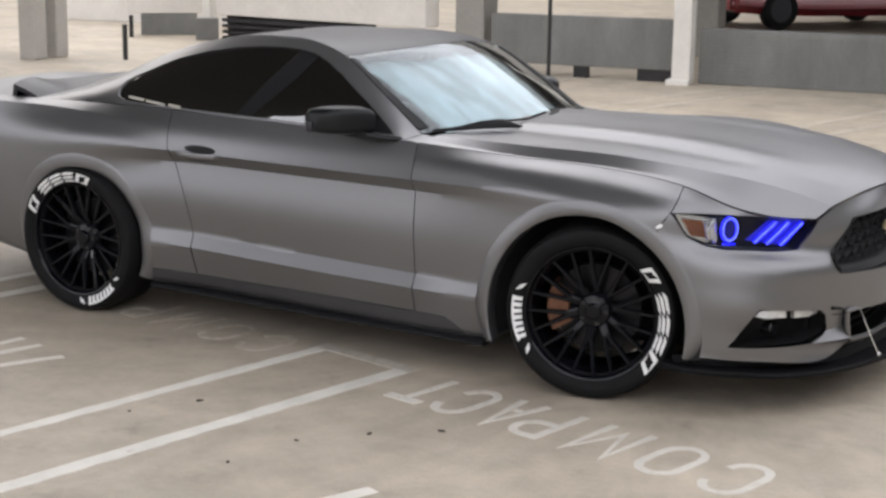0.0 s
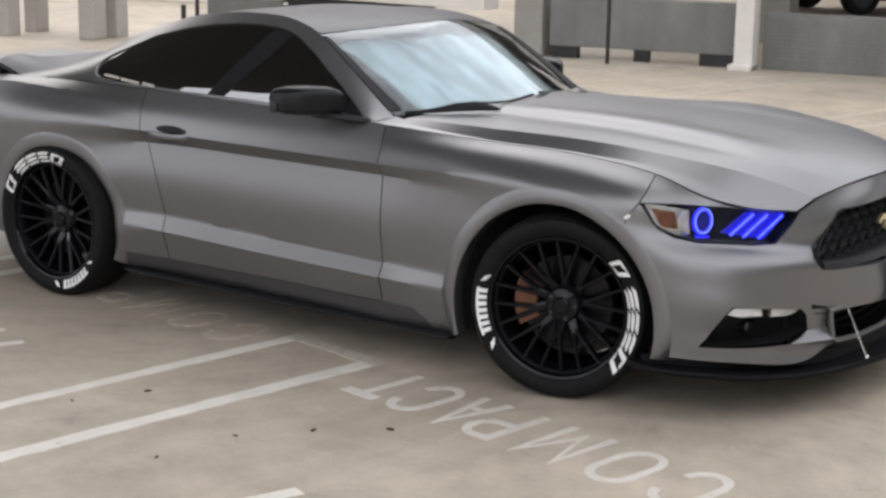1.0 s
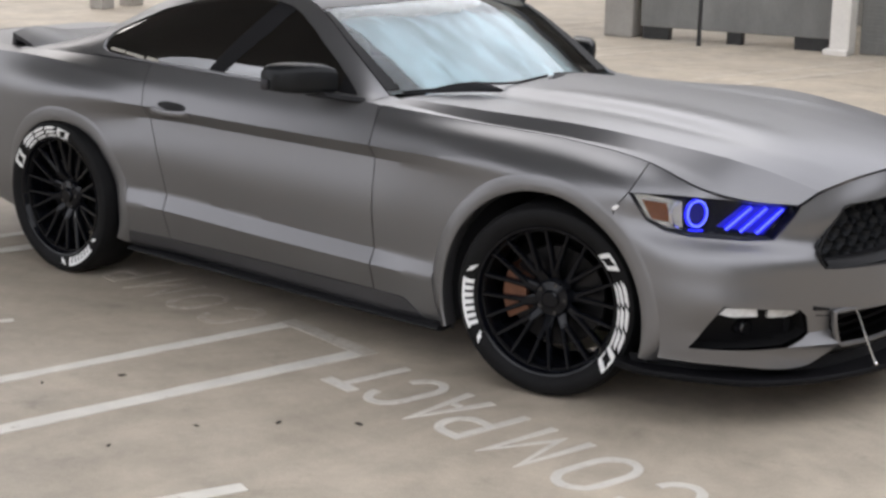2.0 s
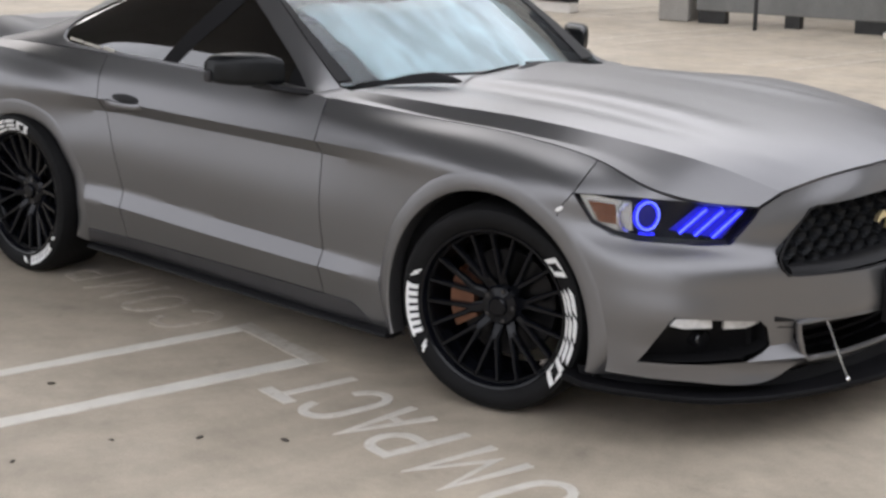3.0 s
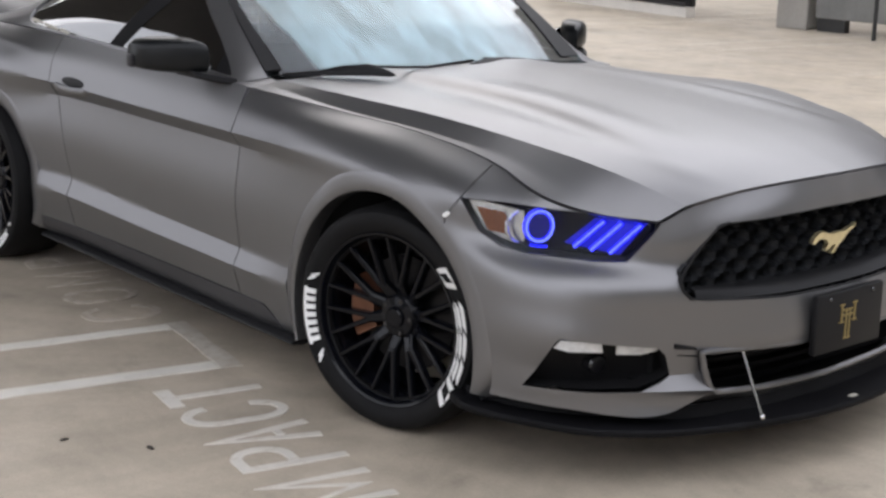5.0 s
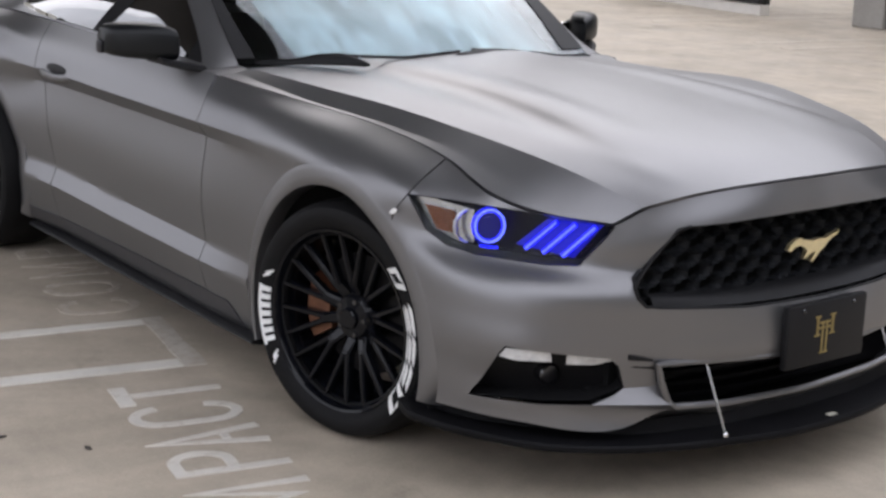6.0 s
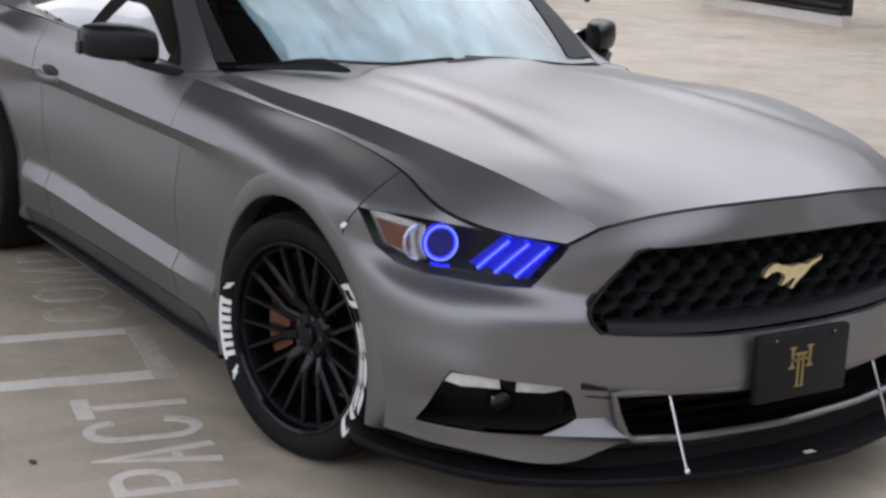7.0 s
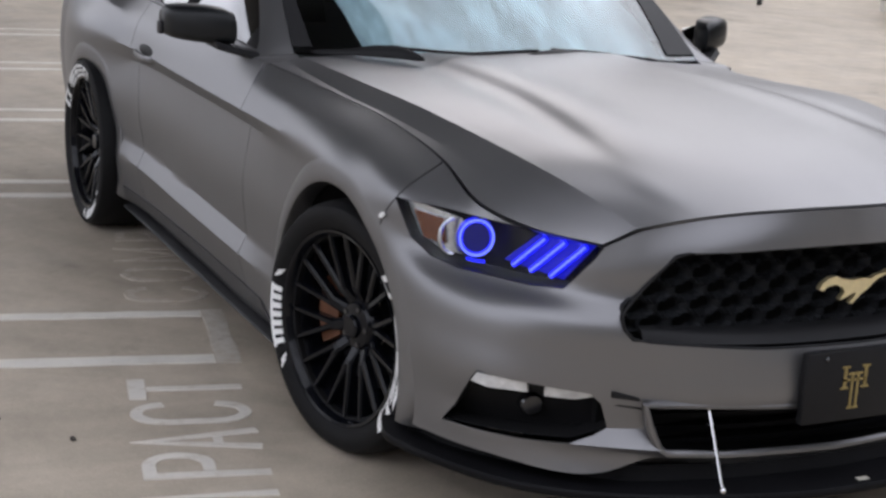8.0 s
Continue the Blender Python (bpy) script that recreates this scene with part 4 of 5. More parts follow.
# inner darkness: floor pan, cabin tub, engine bay, wheel housings
part("underbody", box_bm(-3.6, 0.70, -0.62, 0.62, 0.17, 0.30, 0.03), M_GAP, car)
part("cabin_tub", box_bm(-3.0, -0.86, -0.80, 0.80, 0.30, 0.90, 0.04), M_INTERIOR, car)
part("engine_bay", box_bm(-0.86, 0.66, -0.50, 0.50, 0.30, 0.80, 0.05), M_GAP, car)
part("boot_tub", box_bm(-3.7, -3.0, -0.62, 0.62, 0.32, 0.86, 0.05), M_GAP, car)

# ---- wheels ----
TYRE = [(0.255, -0.108), (0.270, -0.124), (0.290, -0.134), (0.312, -0.137), (0.328, -0.130), (0.339, -0.112), (0.3435, -0.085), (0.3445, -0.04), (0.3445, 0.04), (0.3435, 0.085), (0.339, 0.112), (0.328, 0.130), (0.312, 0.137), (0.290, 0.134), (0.270, 0.124), (0.255, 0.108), (0.245, 0.10), (0.245, -0.10)]


def sidewall_y(r):
    return float(np.interp(r, [p[0] for p in TYRE[:6]], [p[1] for p in TYRE[:6]]))


def arc_block(bm, a0, a1, r0, r1, skew=0.0, lift=0.0022):
    """A slightly raised patch on the sidewall between two angles (degrees) and two radii."""
    n, m = max(2, int(abs(a1 - a0) / 2.5)), 3
    grid = []
    for i in range(n + 1):
        line = []
        for j in range(m + 1):
            r = r0 + (r1 - r0) * j / m
            a = radians(a0 + (a1 - a0) * i / n + skew * (j / m - 0.5))
            y = sidewall_y(r)
            line.append((bm.verts.new((r * math.cos(a), y - lift, r * math.sin(a))), bm.verts.new((r * math.cos(a), y + 0.003, r * math.sin(a)))))
        grid.append(line)
    for i in range(n):
        for j in range(m):
            bm.faces.new([grid[i][j][0], grid[i + 1][j][0], grid[i + 1][j + 1][0], grid[i][j + 1][0]])
    for i in range(n):
        for j in (0, m):
            bm.faces.new([grid[i][j][0], grid[i + 1][j][0], grid[i + 1][j][1], grid[i][j][1]])
    for j in range(m):
        for i in (0, n):
            bm.faces.new([grid[i][j][0], grid[i][j + 1][0], grid[i][j + 1][1], grid[i][j][1]])


def bar(bm, p, q, w0, w1, depth, up=(0, -1, 0)):
    """A tapered bar from p to q in the wheel's face plane, with chamfered front."""
    p, q, up = Vector(p), Vector(q), Vector(up)
    side = (q - p).cross(up).normalized()
    rings = []
    for c, w in ((p, w0), (q, w1)):
        rings.append([bm.verts.new(c + side * s * w / 2 + up * d) for s, d in ((-1, -depth), (-1, -0.006), (-0.55, 0.0), (0.55, 0.0), (1, -0.006), (1, -depth))])
    a, b = rings
    for i in range(6):
        j = (i + 1) % 6
        bm.faces.new((a[i], a[j], b[j], b[i]))
    bm.faces.new(a)
    bm.faces.new(list(reversed(b)))


def polar(r, deg, y):
    return (r * math.cos(radians(deg)), y, r * math.sin(radians(deg)))


def build_wheel(turn, parent):
    """A wheel about the y axis, its face towards -y; turn sets where the sidewall marks stand."""
    bm = bmesh.new()
    lathe_y(bm, [(0.2635, -0.118), (0.268, -0.122), (0.2665, -0.127), (0.258, -0.124), (0.252, -0.112), (0.246, -0.085), (0.232, -0.06), (0.228, 0.09), (0.25, 0.108), (0.254, 0.104)], 72)
    wheel = part("wheel", bm, M_RIM, parent, "satin black multi-spoke alloy wheel")
    bm = bmesh.new()
    lathe_y(bm, TYRE, 96, True)
    part("tyre", bm, M_RUBBER, wheel, "black low-profile tyre with white sidewall marks")
    spoke_me = None
    for k in range(10):
        if spoke_me is None:
            bm = bmesh.new()
            bar(bm, polar(0.04, 0, -0.046), polar(0.108, 0, -0.082), 0.040, 0.032, 0.03)
            for s in (-1, 1):
                bar(bm, polar(0.100, 2.6 * s, -0.079), polar(0.249, 9.6 * s, -0.104), 0.019, 0.015, 0.026)
            ob = part("spoke", bm, M_RIM, wheel)
            spoke_me = ob.data
        else:
            ob = new("spoke", spoke_me)
            ob.parent = wheel
        ob.rotation_euler.y = -radians(36 * k + 12)
    bm = bmesh.new()
    lathe_y(bm, [(0.0, -0.086), (0.026, -0.086), (0.031, -0.082), (0.033, -0.072), (0.06, -0.066), (0.072, -0.05), (0.072, -0.02), (0.0, -0.02)], 40)
    part("hub_cap", bm, M_RIM, wheel, "gloss black hub cap")
    for k in range(5):
        bm = bmesh.new()
        lathe_y(bm, [(0.0, -0.072), (0.008, -0.072), (0.0095, -0.068), (0.0095, -0.045), (0.0, -0.045)], 6)
        nut = part("lug_nut", bm, M_GLOSS, wheel)
        nut.location = (0.051 * math.cos(radians(72 * k)), 0, 0.051 * math.sin(radians(72 * k)))
    bm = bmesh.new()
    lathe_y(bm, [(0.07, -0.012), (0.176, -0.012), (0.178, -0.010), (0.178, 0.010), (0.176, 0.012), (0.07, 0.012)], 64, True)
    disc = part("brake_disc", bm, M_DISC, wheel, "grey steel brake disc")
    disc.location.y = 0.0
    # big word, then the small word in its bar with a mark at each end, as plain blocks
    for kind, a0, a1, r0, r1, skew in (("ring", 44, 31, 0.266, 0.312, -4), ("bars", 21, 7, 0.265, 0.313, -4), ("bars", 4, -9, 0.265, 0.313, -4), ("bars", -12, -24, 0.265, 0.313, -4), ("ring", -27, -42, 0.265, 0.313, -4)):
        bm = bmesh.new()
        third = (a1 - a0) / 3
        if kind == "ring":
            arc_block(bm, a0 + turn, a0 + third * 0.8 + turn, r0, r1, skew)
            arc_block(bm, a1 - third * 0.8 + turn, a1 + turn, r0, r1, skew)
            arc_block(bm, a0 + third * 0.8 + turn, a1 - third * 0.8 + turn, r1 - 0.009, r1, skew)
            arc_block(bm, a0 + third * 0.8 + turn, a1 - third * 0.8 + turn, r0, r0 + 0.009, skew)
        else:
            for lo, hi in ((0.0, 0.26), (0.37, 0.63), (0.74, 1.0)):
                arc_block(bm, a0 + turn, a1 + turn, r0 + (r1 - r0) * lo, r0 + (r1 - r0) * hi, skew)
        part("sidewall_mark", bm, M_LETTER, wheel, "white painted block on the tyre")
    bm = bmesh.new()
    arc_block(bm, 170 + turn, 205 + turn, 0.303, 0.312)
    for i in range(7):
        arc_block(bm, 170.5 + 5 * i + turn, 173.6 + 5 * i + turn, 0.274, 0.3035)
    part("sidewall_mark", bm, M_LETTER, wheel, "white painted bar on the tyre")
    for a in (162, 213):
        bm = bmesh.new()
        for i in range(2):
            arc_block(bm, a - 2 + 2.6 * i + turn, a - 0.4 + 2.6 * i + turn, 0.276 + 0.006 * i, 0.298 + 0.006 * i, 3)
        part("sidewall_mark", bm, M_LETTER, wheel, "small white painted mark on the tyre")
    return wheel


def build_caliper(parent, at, steer):
    bm = bmesh.new()
    n = 10
    rings = []
    for i in range(n + 1):
        a = radians(150 + 60 * i / n)
        rings.append([bm.verts.new((r * math.cos(a), y, r * math.sin(a))) for r, y in ((0.105, -0.05), (0.188, -0.055), (0.196, -0.03), (0.196, 0.045), (0.105, 0.045))])
    for a, b in zip(rings[:-1], rings[1:]):
        for i in range(5):
            j = (i + 1) % 5
            bm.faces.new((a[i], a[j], b[j], b[i]))
    bm.faces.new(rings[0])
    bm.faces.new(list(reversed(rings[-1])))
    cal = part("brake_caliper", bm, M_CALIPER, parent, "bronze brake caliper")
    cal.matrix_basis = pose(*at, 0, 0, steer)
    return cal


STEER = 12.3
FRONT, REAR = (-0.052, 0.818, 0.3445), (-2.625, 0.880, 0.3445)
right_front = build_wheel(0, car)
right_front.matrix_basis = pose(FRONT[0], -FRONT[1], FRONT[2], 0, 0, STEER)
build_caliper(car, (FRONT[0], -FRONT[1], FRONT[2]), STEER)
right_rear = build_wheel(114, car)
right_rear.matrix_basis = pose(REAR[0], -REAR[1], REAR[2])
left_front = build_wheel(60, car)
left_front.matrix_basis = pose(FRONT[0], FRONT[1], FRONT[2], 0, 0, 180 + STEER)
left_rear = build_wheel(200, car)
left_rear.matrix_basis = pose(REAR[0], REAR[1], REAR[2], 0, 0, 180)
for (cx, cz, r), inner in zip(ARCHES, (0.55, 0.55)):
    for s in (-1, 1):
        bm = bmesh.new()
        n = 40
        rings = []
        for i in range(n + 1):
            a = radians(-18 + 216 * i / n)
            rr = r + 0.02
            rings.append([bm.verts.new((cx + rr * math.cos(a), s * y, cz + rr * math.sin(a))) for y in (0.90, 0.55)])
        mid = [bm.verts.new((cx, s * 0.55, cz - 0.1))]
        for a, b in zip(rings[:-1], rings[1:]):
            bm.faces.new((a[0], b[0], b[1], a[1]))
            bm.faces.new((a[1], b[1], mid[0]))
        housing = part("wheel_housing", bm, M_GAP, car)
        housing.modifiers.new("thickness", "SOLIDIFY").thickness = 0.008

# ---- headlamps ----


def closed_loop_wall(poly, direction, near, far, thick=0.006):
    """A thin wall that follows an outline: the rim of a lamp housing."""
    bm = bmesh.new()
    d = Vector(direction).normalized()
    c = sum((Vector(p) for p in poly), Vector()) / len(poly)
    loops = []
    for k, dist in ((1.0, near), (0.985, near), (0.95, far), (1.0, far)):
        loops.append([bm.verts.new(c + (Vector(p) - c) * k + d * dist) for p in poly])
    n = len(poly)
    for a, b in zip(loops, loops[1:] + loops[:1]):
        for i in range(n):
            j = (i + 1) % n
            bm.faces.new((a[i], a[j], b[j], b[i]))
    return bm


def flat_piece(points, direction, thick=0.006):
    return prism(points, direction, -thick, 0.0)


def mirror_bm(bm, side):
    if side > 0:
        for v in bm.verts:
            v.co.y = -v.co.y
        bmesh.ops.reverse_faces(bm, faces=bm.faces)
    return bm


def ring_points(center, axis, radius, a0=0, a1=360, n=40, tall=1.0):
    axis = Vector(axis).normalized()
    u = axis.cross(Vector((0, 0, 1))).normalized()
    v = u.cross(axis)
    full = abs(a1 - a0) >= 360
    return [Vector(center) + radius * (math.cos(radians(a0 + (a1 - a0) * i / n)) * u + tall * math.sin(radians(a0 + (a1 - a0) * i / n)) * v) for i in range(n if full else n + 1)]


LN = Vector((0.5815, -0.811, 0.0643))
AX = Vector((0.93, -0.36, 0.05))
for side in (-1, 1):
    lens_me = boolean(sheet_mesh(front_grid[:, F[2]:] + np.array([-0.003, 0.003, 0]), 0.004), [prism(LAMP, LAMP_DIR, -0.12, 0.12)], "INTERSECT")
    if side > 0:
        lens_me = flipped_mesh(lens_me)
    bm = closed_loop_wall(LAMP, LN, 0.0, -0.085)
    lamp = part("headlight", mirror_bm(bm, side), M_LAMPBLACK, car, "slim headlight with a blue halo ring and three blue bars")
    lens = data_object("lens", lens_me, M_LENS, lamp, "clear lens")
    lens.visible_shadow = False
    part("housing", mirror_bm(prism([tuple(Vector(p) - LN * 0.0) for p in LAMP], LN, -0.1, -0.082), side), M_LAMPBLACK, lamp)
    white = [(0.295, -0.905, 0.768), (0.335, -0.880, 0.766), (0.425, -0.818, 0.748), (0.432, -0.818, 0.662), (0.395, -0.843, 0.660), (0.335, -0.885, 0.690)]
    part("reflector", mirror_bm(flat_piece([tuple(Vector(p) - LN * 0.012) for p in white], LN), side), M_REFLECTOR, lamp, "silver reflector")
    amber = [(0.316, -0.893, 0.752), (0.383, -0.846, 0.741), (0.394, -0.842, 0.680), (0.347, -0.876, 0.688)]
    part("turn_signal", mirror_bm(flat_piece([tuple(Vector(p) - LN * 0.004) for p in amber], LN, 0.01), side), M_AMBER, lamp, "amber side reflector")
    h = Vector((0.470, -0.795, 0.712))
    bm = bmesh.new()
    # projector bowl
    bowl = [ring_points(h - AX * d, AX, r, n=40, tall=1.05) for r, d in ((0.047, -0.004), (0.036, 0.004), (0.030, 0.03), (0.012, 0.036))]
    vr = [[bm.verts.new(p) for p in ring] for ring in bowl]
    for a, b in zip(vr[:-1], vr[1:]):
        for i in range(40):
            bm.faces.new((a[i], a[(i + 1) % 40], b[(i + 1) % 40], b[i]))
    bm.faces.new(list(reversed(vr[-1])))
    part("projector", mirror_bm(bm, side), M_LAMPBLACK, lamp)
    part("halo_ring", mirror_bm(tube_bm(ring_points(h, AX, 0.040, n=48, tall=1.06), 0.0034, 8, True), side), M_LEDCORE, lamp, "glowing blue halo ring")
    part("halo_base", mirror_bm(tube_bm(ring_points(h - AX * 0.006, AX, 0.040, n=48, tall=1.06), 0.0075, 8, True), side), M_LED, lamp, "blue lit ring base")
    part("lower_light", mirror_bm(tube_bm([(0.445, -0.806, 0.656), (0.465, -0.793, 0.654), (0.485, -0.778, 0.656)], 0.004, 8), side), M_LED, lamp, "short blue light strip")
    inner_ring = ring_points((0.425, -0.822, 0.706), AX, 0.044, -75, 75, 20, 1.05)
    part("inner_trim", mirror_bm(tube_bm([Vector(p) - Vector((0.0, 0, 0)) for p in inner_ring], 0.006, 8), side), M_REFLECTOR, lamp, "bright curved trim")
    for p, q in (((0.545, -0.735, 0.661), (0.608, -0.687, 0.738)), ((0.583, -0.708, 0.655), (0.648, -0.657, 0.737)), ((0.626, -0.678, 0.651), (0.690, -0.626, 0.735))):
        p, q = Vector(p), Vector(q)
        wide = (q - p).cross(LN).normalized() * 0.0068
        strip = part("light_bar", mirror_bm(flat_piece([tuple(v) for v in (p - wide, p + wide, q + wide, q - wide)], LN, 0.012), side), M_LED, lamp, "glowing blue light bar")
        core = (q - p).cross(LN).normalized() * 0.0021
        part("light_core", mirror_bm(prism([tuple(v) for v in (p - core, p + core, q + core, q - core)], LN, 0.0, 0.003), side), M_LEDCORE, lamp)
    panel = [(0.520, -0.752, 0.668), (0.585, -0.702, 0.742), (0.700, -0.612, 0.738), (0.645, -0.660, 0.645)]
    part("light_panel", mirror_bm(flat_piece([tuple(Vector(p) - LN * 0.016) for p in panel], LN, 0.006), side), M_LEDSPILL, lamp, "backing that glows in place of the light bars' blue spill")
    disc = [tuple(p) for p in ring_points(h - AX * 0.004, AX, 0.036, n=32, tall=1.06)]
    part("halo_disc", mirror_bm(flat_piece(disc, AX, 0.004), side), M_LEDSPILLDIM, lamp, "disc that glows in place of the halo ring's blue spill")
    # fog pocket
    bm = closed_loop_wall(FOG, FOG_DIR, -0.004, -0.09)
    pocket = part("fog_light_pocket", mirror_bm(bm, side), M_GAP, car, "black fog lamp pocket")
    part("back_panel", mirror_bm(prism(FOG, FOG_DIR, -0.11, -0.085), side), M_PLASTIC, pocket)
    for strip in ([(0.630, -0.856, 0.434), (0.688, -0.755, 0.423), (0.690, -0.752, 0.396), (0.645, -0.835, 0.402), (0.612, -0.862, 0.41)],
                  [(0.708, -0.718, 0.419), (0.760, -0.612, 0.411), (0.764, -0.612, 0.396), (0.742, -0.655, 0.386), (0.708, -0.718, 0.389)]):
        part("chrome_strip", mirror_bm(flat_piece([tuple(Vector(p) + Vector(FOG_DIR) * 0.002) for p in strip], FOG_DIR, 0.02), side), M_SIGNAL, pocket, "chrome turn signal strip")
    fax = Vector((0.97, -0.22, 0.0))
    bm = bmesh.new()
    rings = [[bm.verts.new(p) for p in ring_points(Vector((0.625, -0.70, 0.335)) - fax * d, fax, r, n=28)] for r, d in ((0.024, -0.006), (0.029, 0.0), (0.029, 0.05))]
    for a, b in zip(rings[:-1], rings[1:]):
        for i in range(28):
            bm.faces.new((a[i], a[(i + 1) % 28], b[(i + 1) % 28], b[i]))
    bm.faces.new(list(reversed(rings[0])))
    bm.faces.new(rings[-1])
    part("fog_lamp", mirror_bm(bm, side), M_GLOSS, pocket, "round dark fog lamp")

# ---- grilles, emblem, front plate ----


def grille_x(y):
    return 0.838 - 0.10 * y * y


grille = part("grille", box_bm(0.70, 0.715, -0.60, 0.60, 0.50, 0.78), M_GAP, car, "black honeycomb grille")
bm = bmesh.new()
cw, chh = 0.084, 0.052
for r in range(7):
    for cc in range(-9, 10):
        y0 = cc * cw + (cw / 2 if r % 2 else 0)
        z0 = 0.50 + r * chh * 0.74
        if abs(y0) > 0.555 or abs(y0) > 0.60 - 0.9 * max(0.0, z0 - 0.62):
            continue
        hexa = [(-0.5, -0.18), (-0.3, -0.5), (0.3, -0.5), (0.5, -0.18), (0.5, 0.18), (0.3, 0.5), (-0.3, 0.5), (-0.5, 0.18)]
        loops = []
        for k, dx in ((1.0, -0.010), (0.90, 0.0), (0.74, -0.012), (0.66, -0.03), (1.0, -0.035)):
            loops.append([bm.verts.new((grille_x(y0 + a * cw * k) + dx, y0 + a * cw * k, z0 + b * chh * k)) for a, b in hexa])
        for a, b in zip(loops[:-1], loops[1:]):
            for i in range(8):
                j = (i + 1) % 8
                bm.faces.new((a[i], a[j], b[j], b[i]))
honeycomb = part("honeycomb", bm, M_MESH, grille)
# plain gold emblem shape: a running animal in outline
shape = [(-0.100, 0.008), (-0.092, 0.028), (-0.070, 0.044), (-0.050, 0.046), (-0.030, 0.036), (0.000, 0.030), (0.030, 0.034), (0.055, 0.030), (0.072, 0.040), (0.098, 0.046), (0.106, 0.054), (0.102, 0.040), (0.080, 0.030), (0.066, 0.018), (0.050, 0.000), (0.030, -0.016), (0.014, -0.034), (0.006, -0.044), (-0.004, -0.042), (0.006, -0.028), (0.016, -0.010), (0.000, -0.012), (-0.018, -0.024), (-0.034, -0.030), (-0.030, -0.020), (-0.022, -0.006), (-0.030, 0.010), (-0.052, 0.020), (-0.074, 0.016), (-0.088, 0.004)]
emblem = part("emblem", prism([(0.0, 0.028 + y * 0.98, 0.630 + z * 0.80) for y, z in shape], (1, 0, 0), 0.838, 0.852), M_GOLD, car, "pale gold emblem on the grille", angle=20)

lower = part("lower_grille", box_bm(0.70, 0.72, -0.58, 0.58, 0.20, 0.44), M_GAP, car, "black lower grille")
for i in range(5):
    z = 0.245 + 0.033 * i
    bm = bmesh.new()
    pts = [(0.795 - 0.35 * y * y, y) for y in [k * 0.06 - 0.54 for k in range(19)]]
    rings = [[bm.verts.new(p) for p in ((x, y, z), (x, y, z + 0.01), (x - 0.04, y, z + 0.01), (x - 0.04, y, z))] for x, y in pts]
    for a, b in zip(rings[:-1], rings[1:]):
        for k in range(4):
            bm.faces.new((a[k], a[(k + 1) % 4], b[(k + 1) % 4], b[k]))
    bm.faces.new(rings[0])
    bm.faces.new(list(reversed(rings[-1])))
    part("slat", bm, M_BLACK_SHADED, lower)


def surface_x(y, z):
    """The nose's skin at that breadth and height."""
    d = (nose_half[..., 1] - y) ** 2 + (nose_half[..., 2] - z) ** 2 + np.where(nose_half[..., 0] < 0.5, 9, 0)
    i = np.unravel_index(np.argmin(d), d.shape)
    return float(nose_half[i][0])


def rim_tube(half, radius, inset, mat, name, parent, label):
    pts = []
    loop = mirror_loop(half)
    n = len(loop)
    for i in range(n):
        (y0, z0), (y1, z1) = loop[i], loop[(i + 1) % n]
        steps = max(1, int(math.hypot(y1 - y0, z1 - z0) / 0.03))
        for k in range(steps):
            y, z = y0 + (y1 - y0) * k / steps, z0 + (z1 - z0) * k / steps
            pts.append((surface_x(-abs(y), z) - inset, y, z))
    sm = [Vector(p) for p in pts]
    for _ in range(18):
        sm = [Vector(((sm[i - 1].x + sm[i].x * 2 + sm[(i + 1) % len(sm)].x) / 4, sm[i].y, sm[i].z)) for i in range(len(sm))]
    return part(name, tube_bm(sm, radius, 8, True), mat, parent, label)


rim_tube(GRILLE, 0.005, 0.005, M_PLASTIC, "grille_surround", car, "black edge round the grille")
rim_tube(LOWER, 0.0105, 0.005, M_WRAP, "lower_surround", car, "")

# smooth ledge along the foot of the grille, and black bars that paint the slots' shade beside the fog lamp strips
ledge = [[(min(grille_x(y) + dx, surface_x(-abs(y), 0.53) - 0.016 - 0.4 * (0.06 - dx)), y, z0 + 0.018 * (y / 0.54) ** 2) for y in (-0.54, -0.4, -0.2, 0.0, 0.2, 0.4, 0.54)] for dx, z0 in ((-0.005, 0.556), (0.03, 0.548), (0.06, 0.526))]
data_object("ledge", sheet_mesh(loft(ledge, (3,) * 6, (3, 3)), 0.01, inside=(0.4, 0, 0.4)), M_PLASTIC, grille)
for side in (-1, 1):
    for y0, z0, y1, z1, h in ((-0.603, 0.418, -0.545, 0.408, 0.007), (-0.600, 0.392, -0.535, 0.384, 0.0025)):
        bm = bmesh.new()
        rings = []
        for k in range(7):
            f = k / 6
            y, z = y0 + (y1 - y0) * f, z0 + (z1 - z0) * f
            hh = h * (1 - 0.6 * f)
            x = surface_x(y0, z0) + (surface_x(y1, z1) - surface_x(y0, z0)) * f
            rings.append([bm.verts.new((x + dx, y, z + dz)) for dx, dz in ((0.004, -hh), (0.004, hh), (-0.012, hh), (-0.012, -hh))])
        for a, b in zip(rings[:-1], rings[1:]):
            for i in range(4):
                j = (i + 1) % 4
                bm.faces.new((a[i], a[j], b[j], b[i]))
        bm.faces.new(rings[0])
        bm.faces.new(list(reversed(rings[-1])))
        part("bumper_slot", mirror_bm(bm, side), M_PLASTIC, car, "black bar drawn for the shaded slot beside the fog lamp")
plate = part("front_plate", box_bm(0.938, 0.962, -0.171, 0.142, 0.343, 0.520, 0.006), M_PLASTIC, car, "black front plate with a gold monogram")
part("bracket", box_bm(0.90, 0.94, -0.12, 0.12, 0.36, 0.49, 0.004), M_PLASTIC, plate)
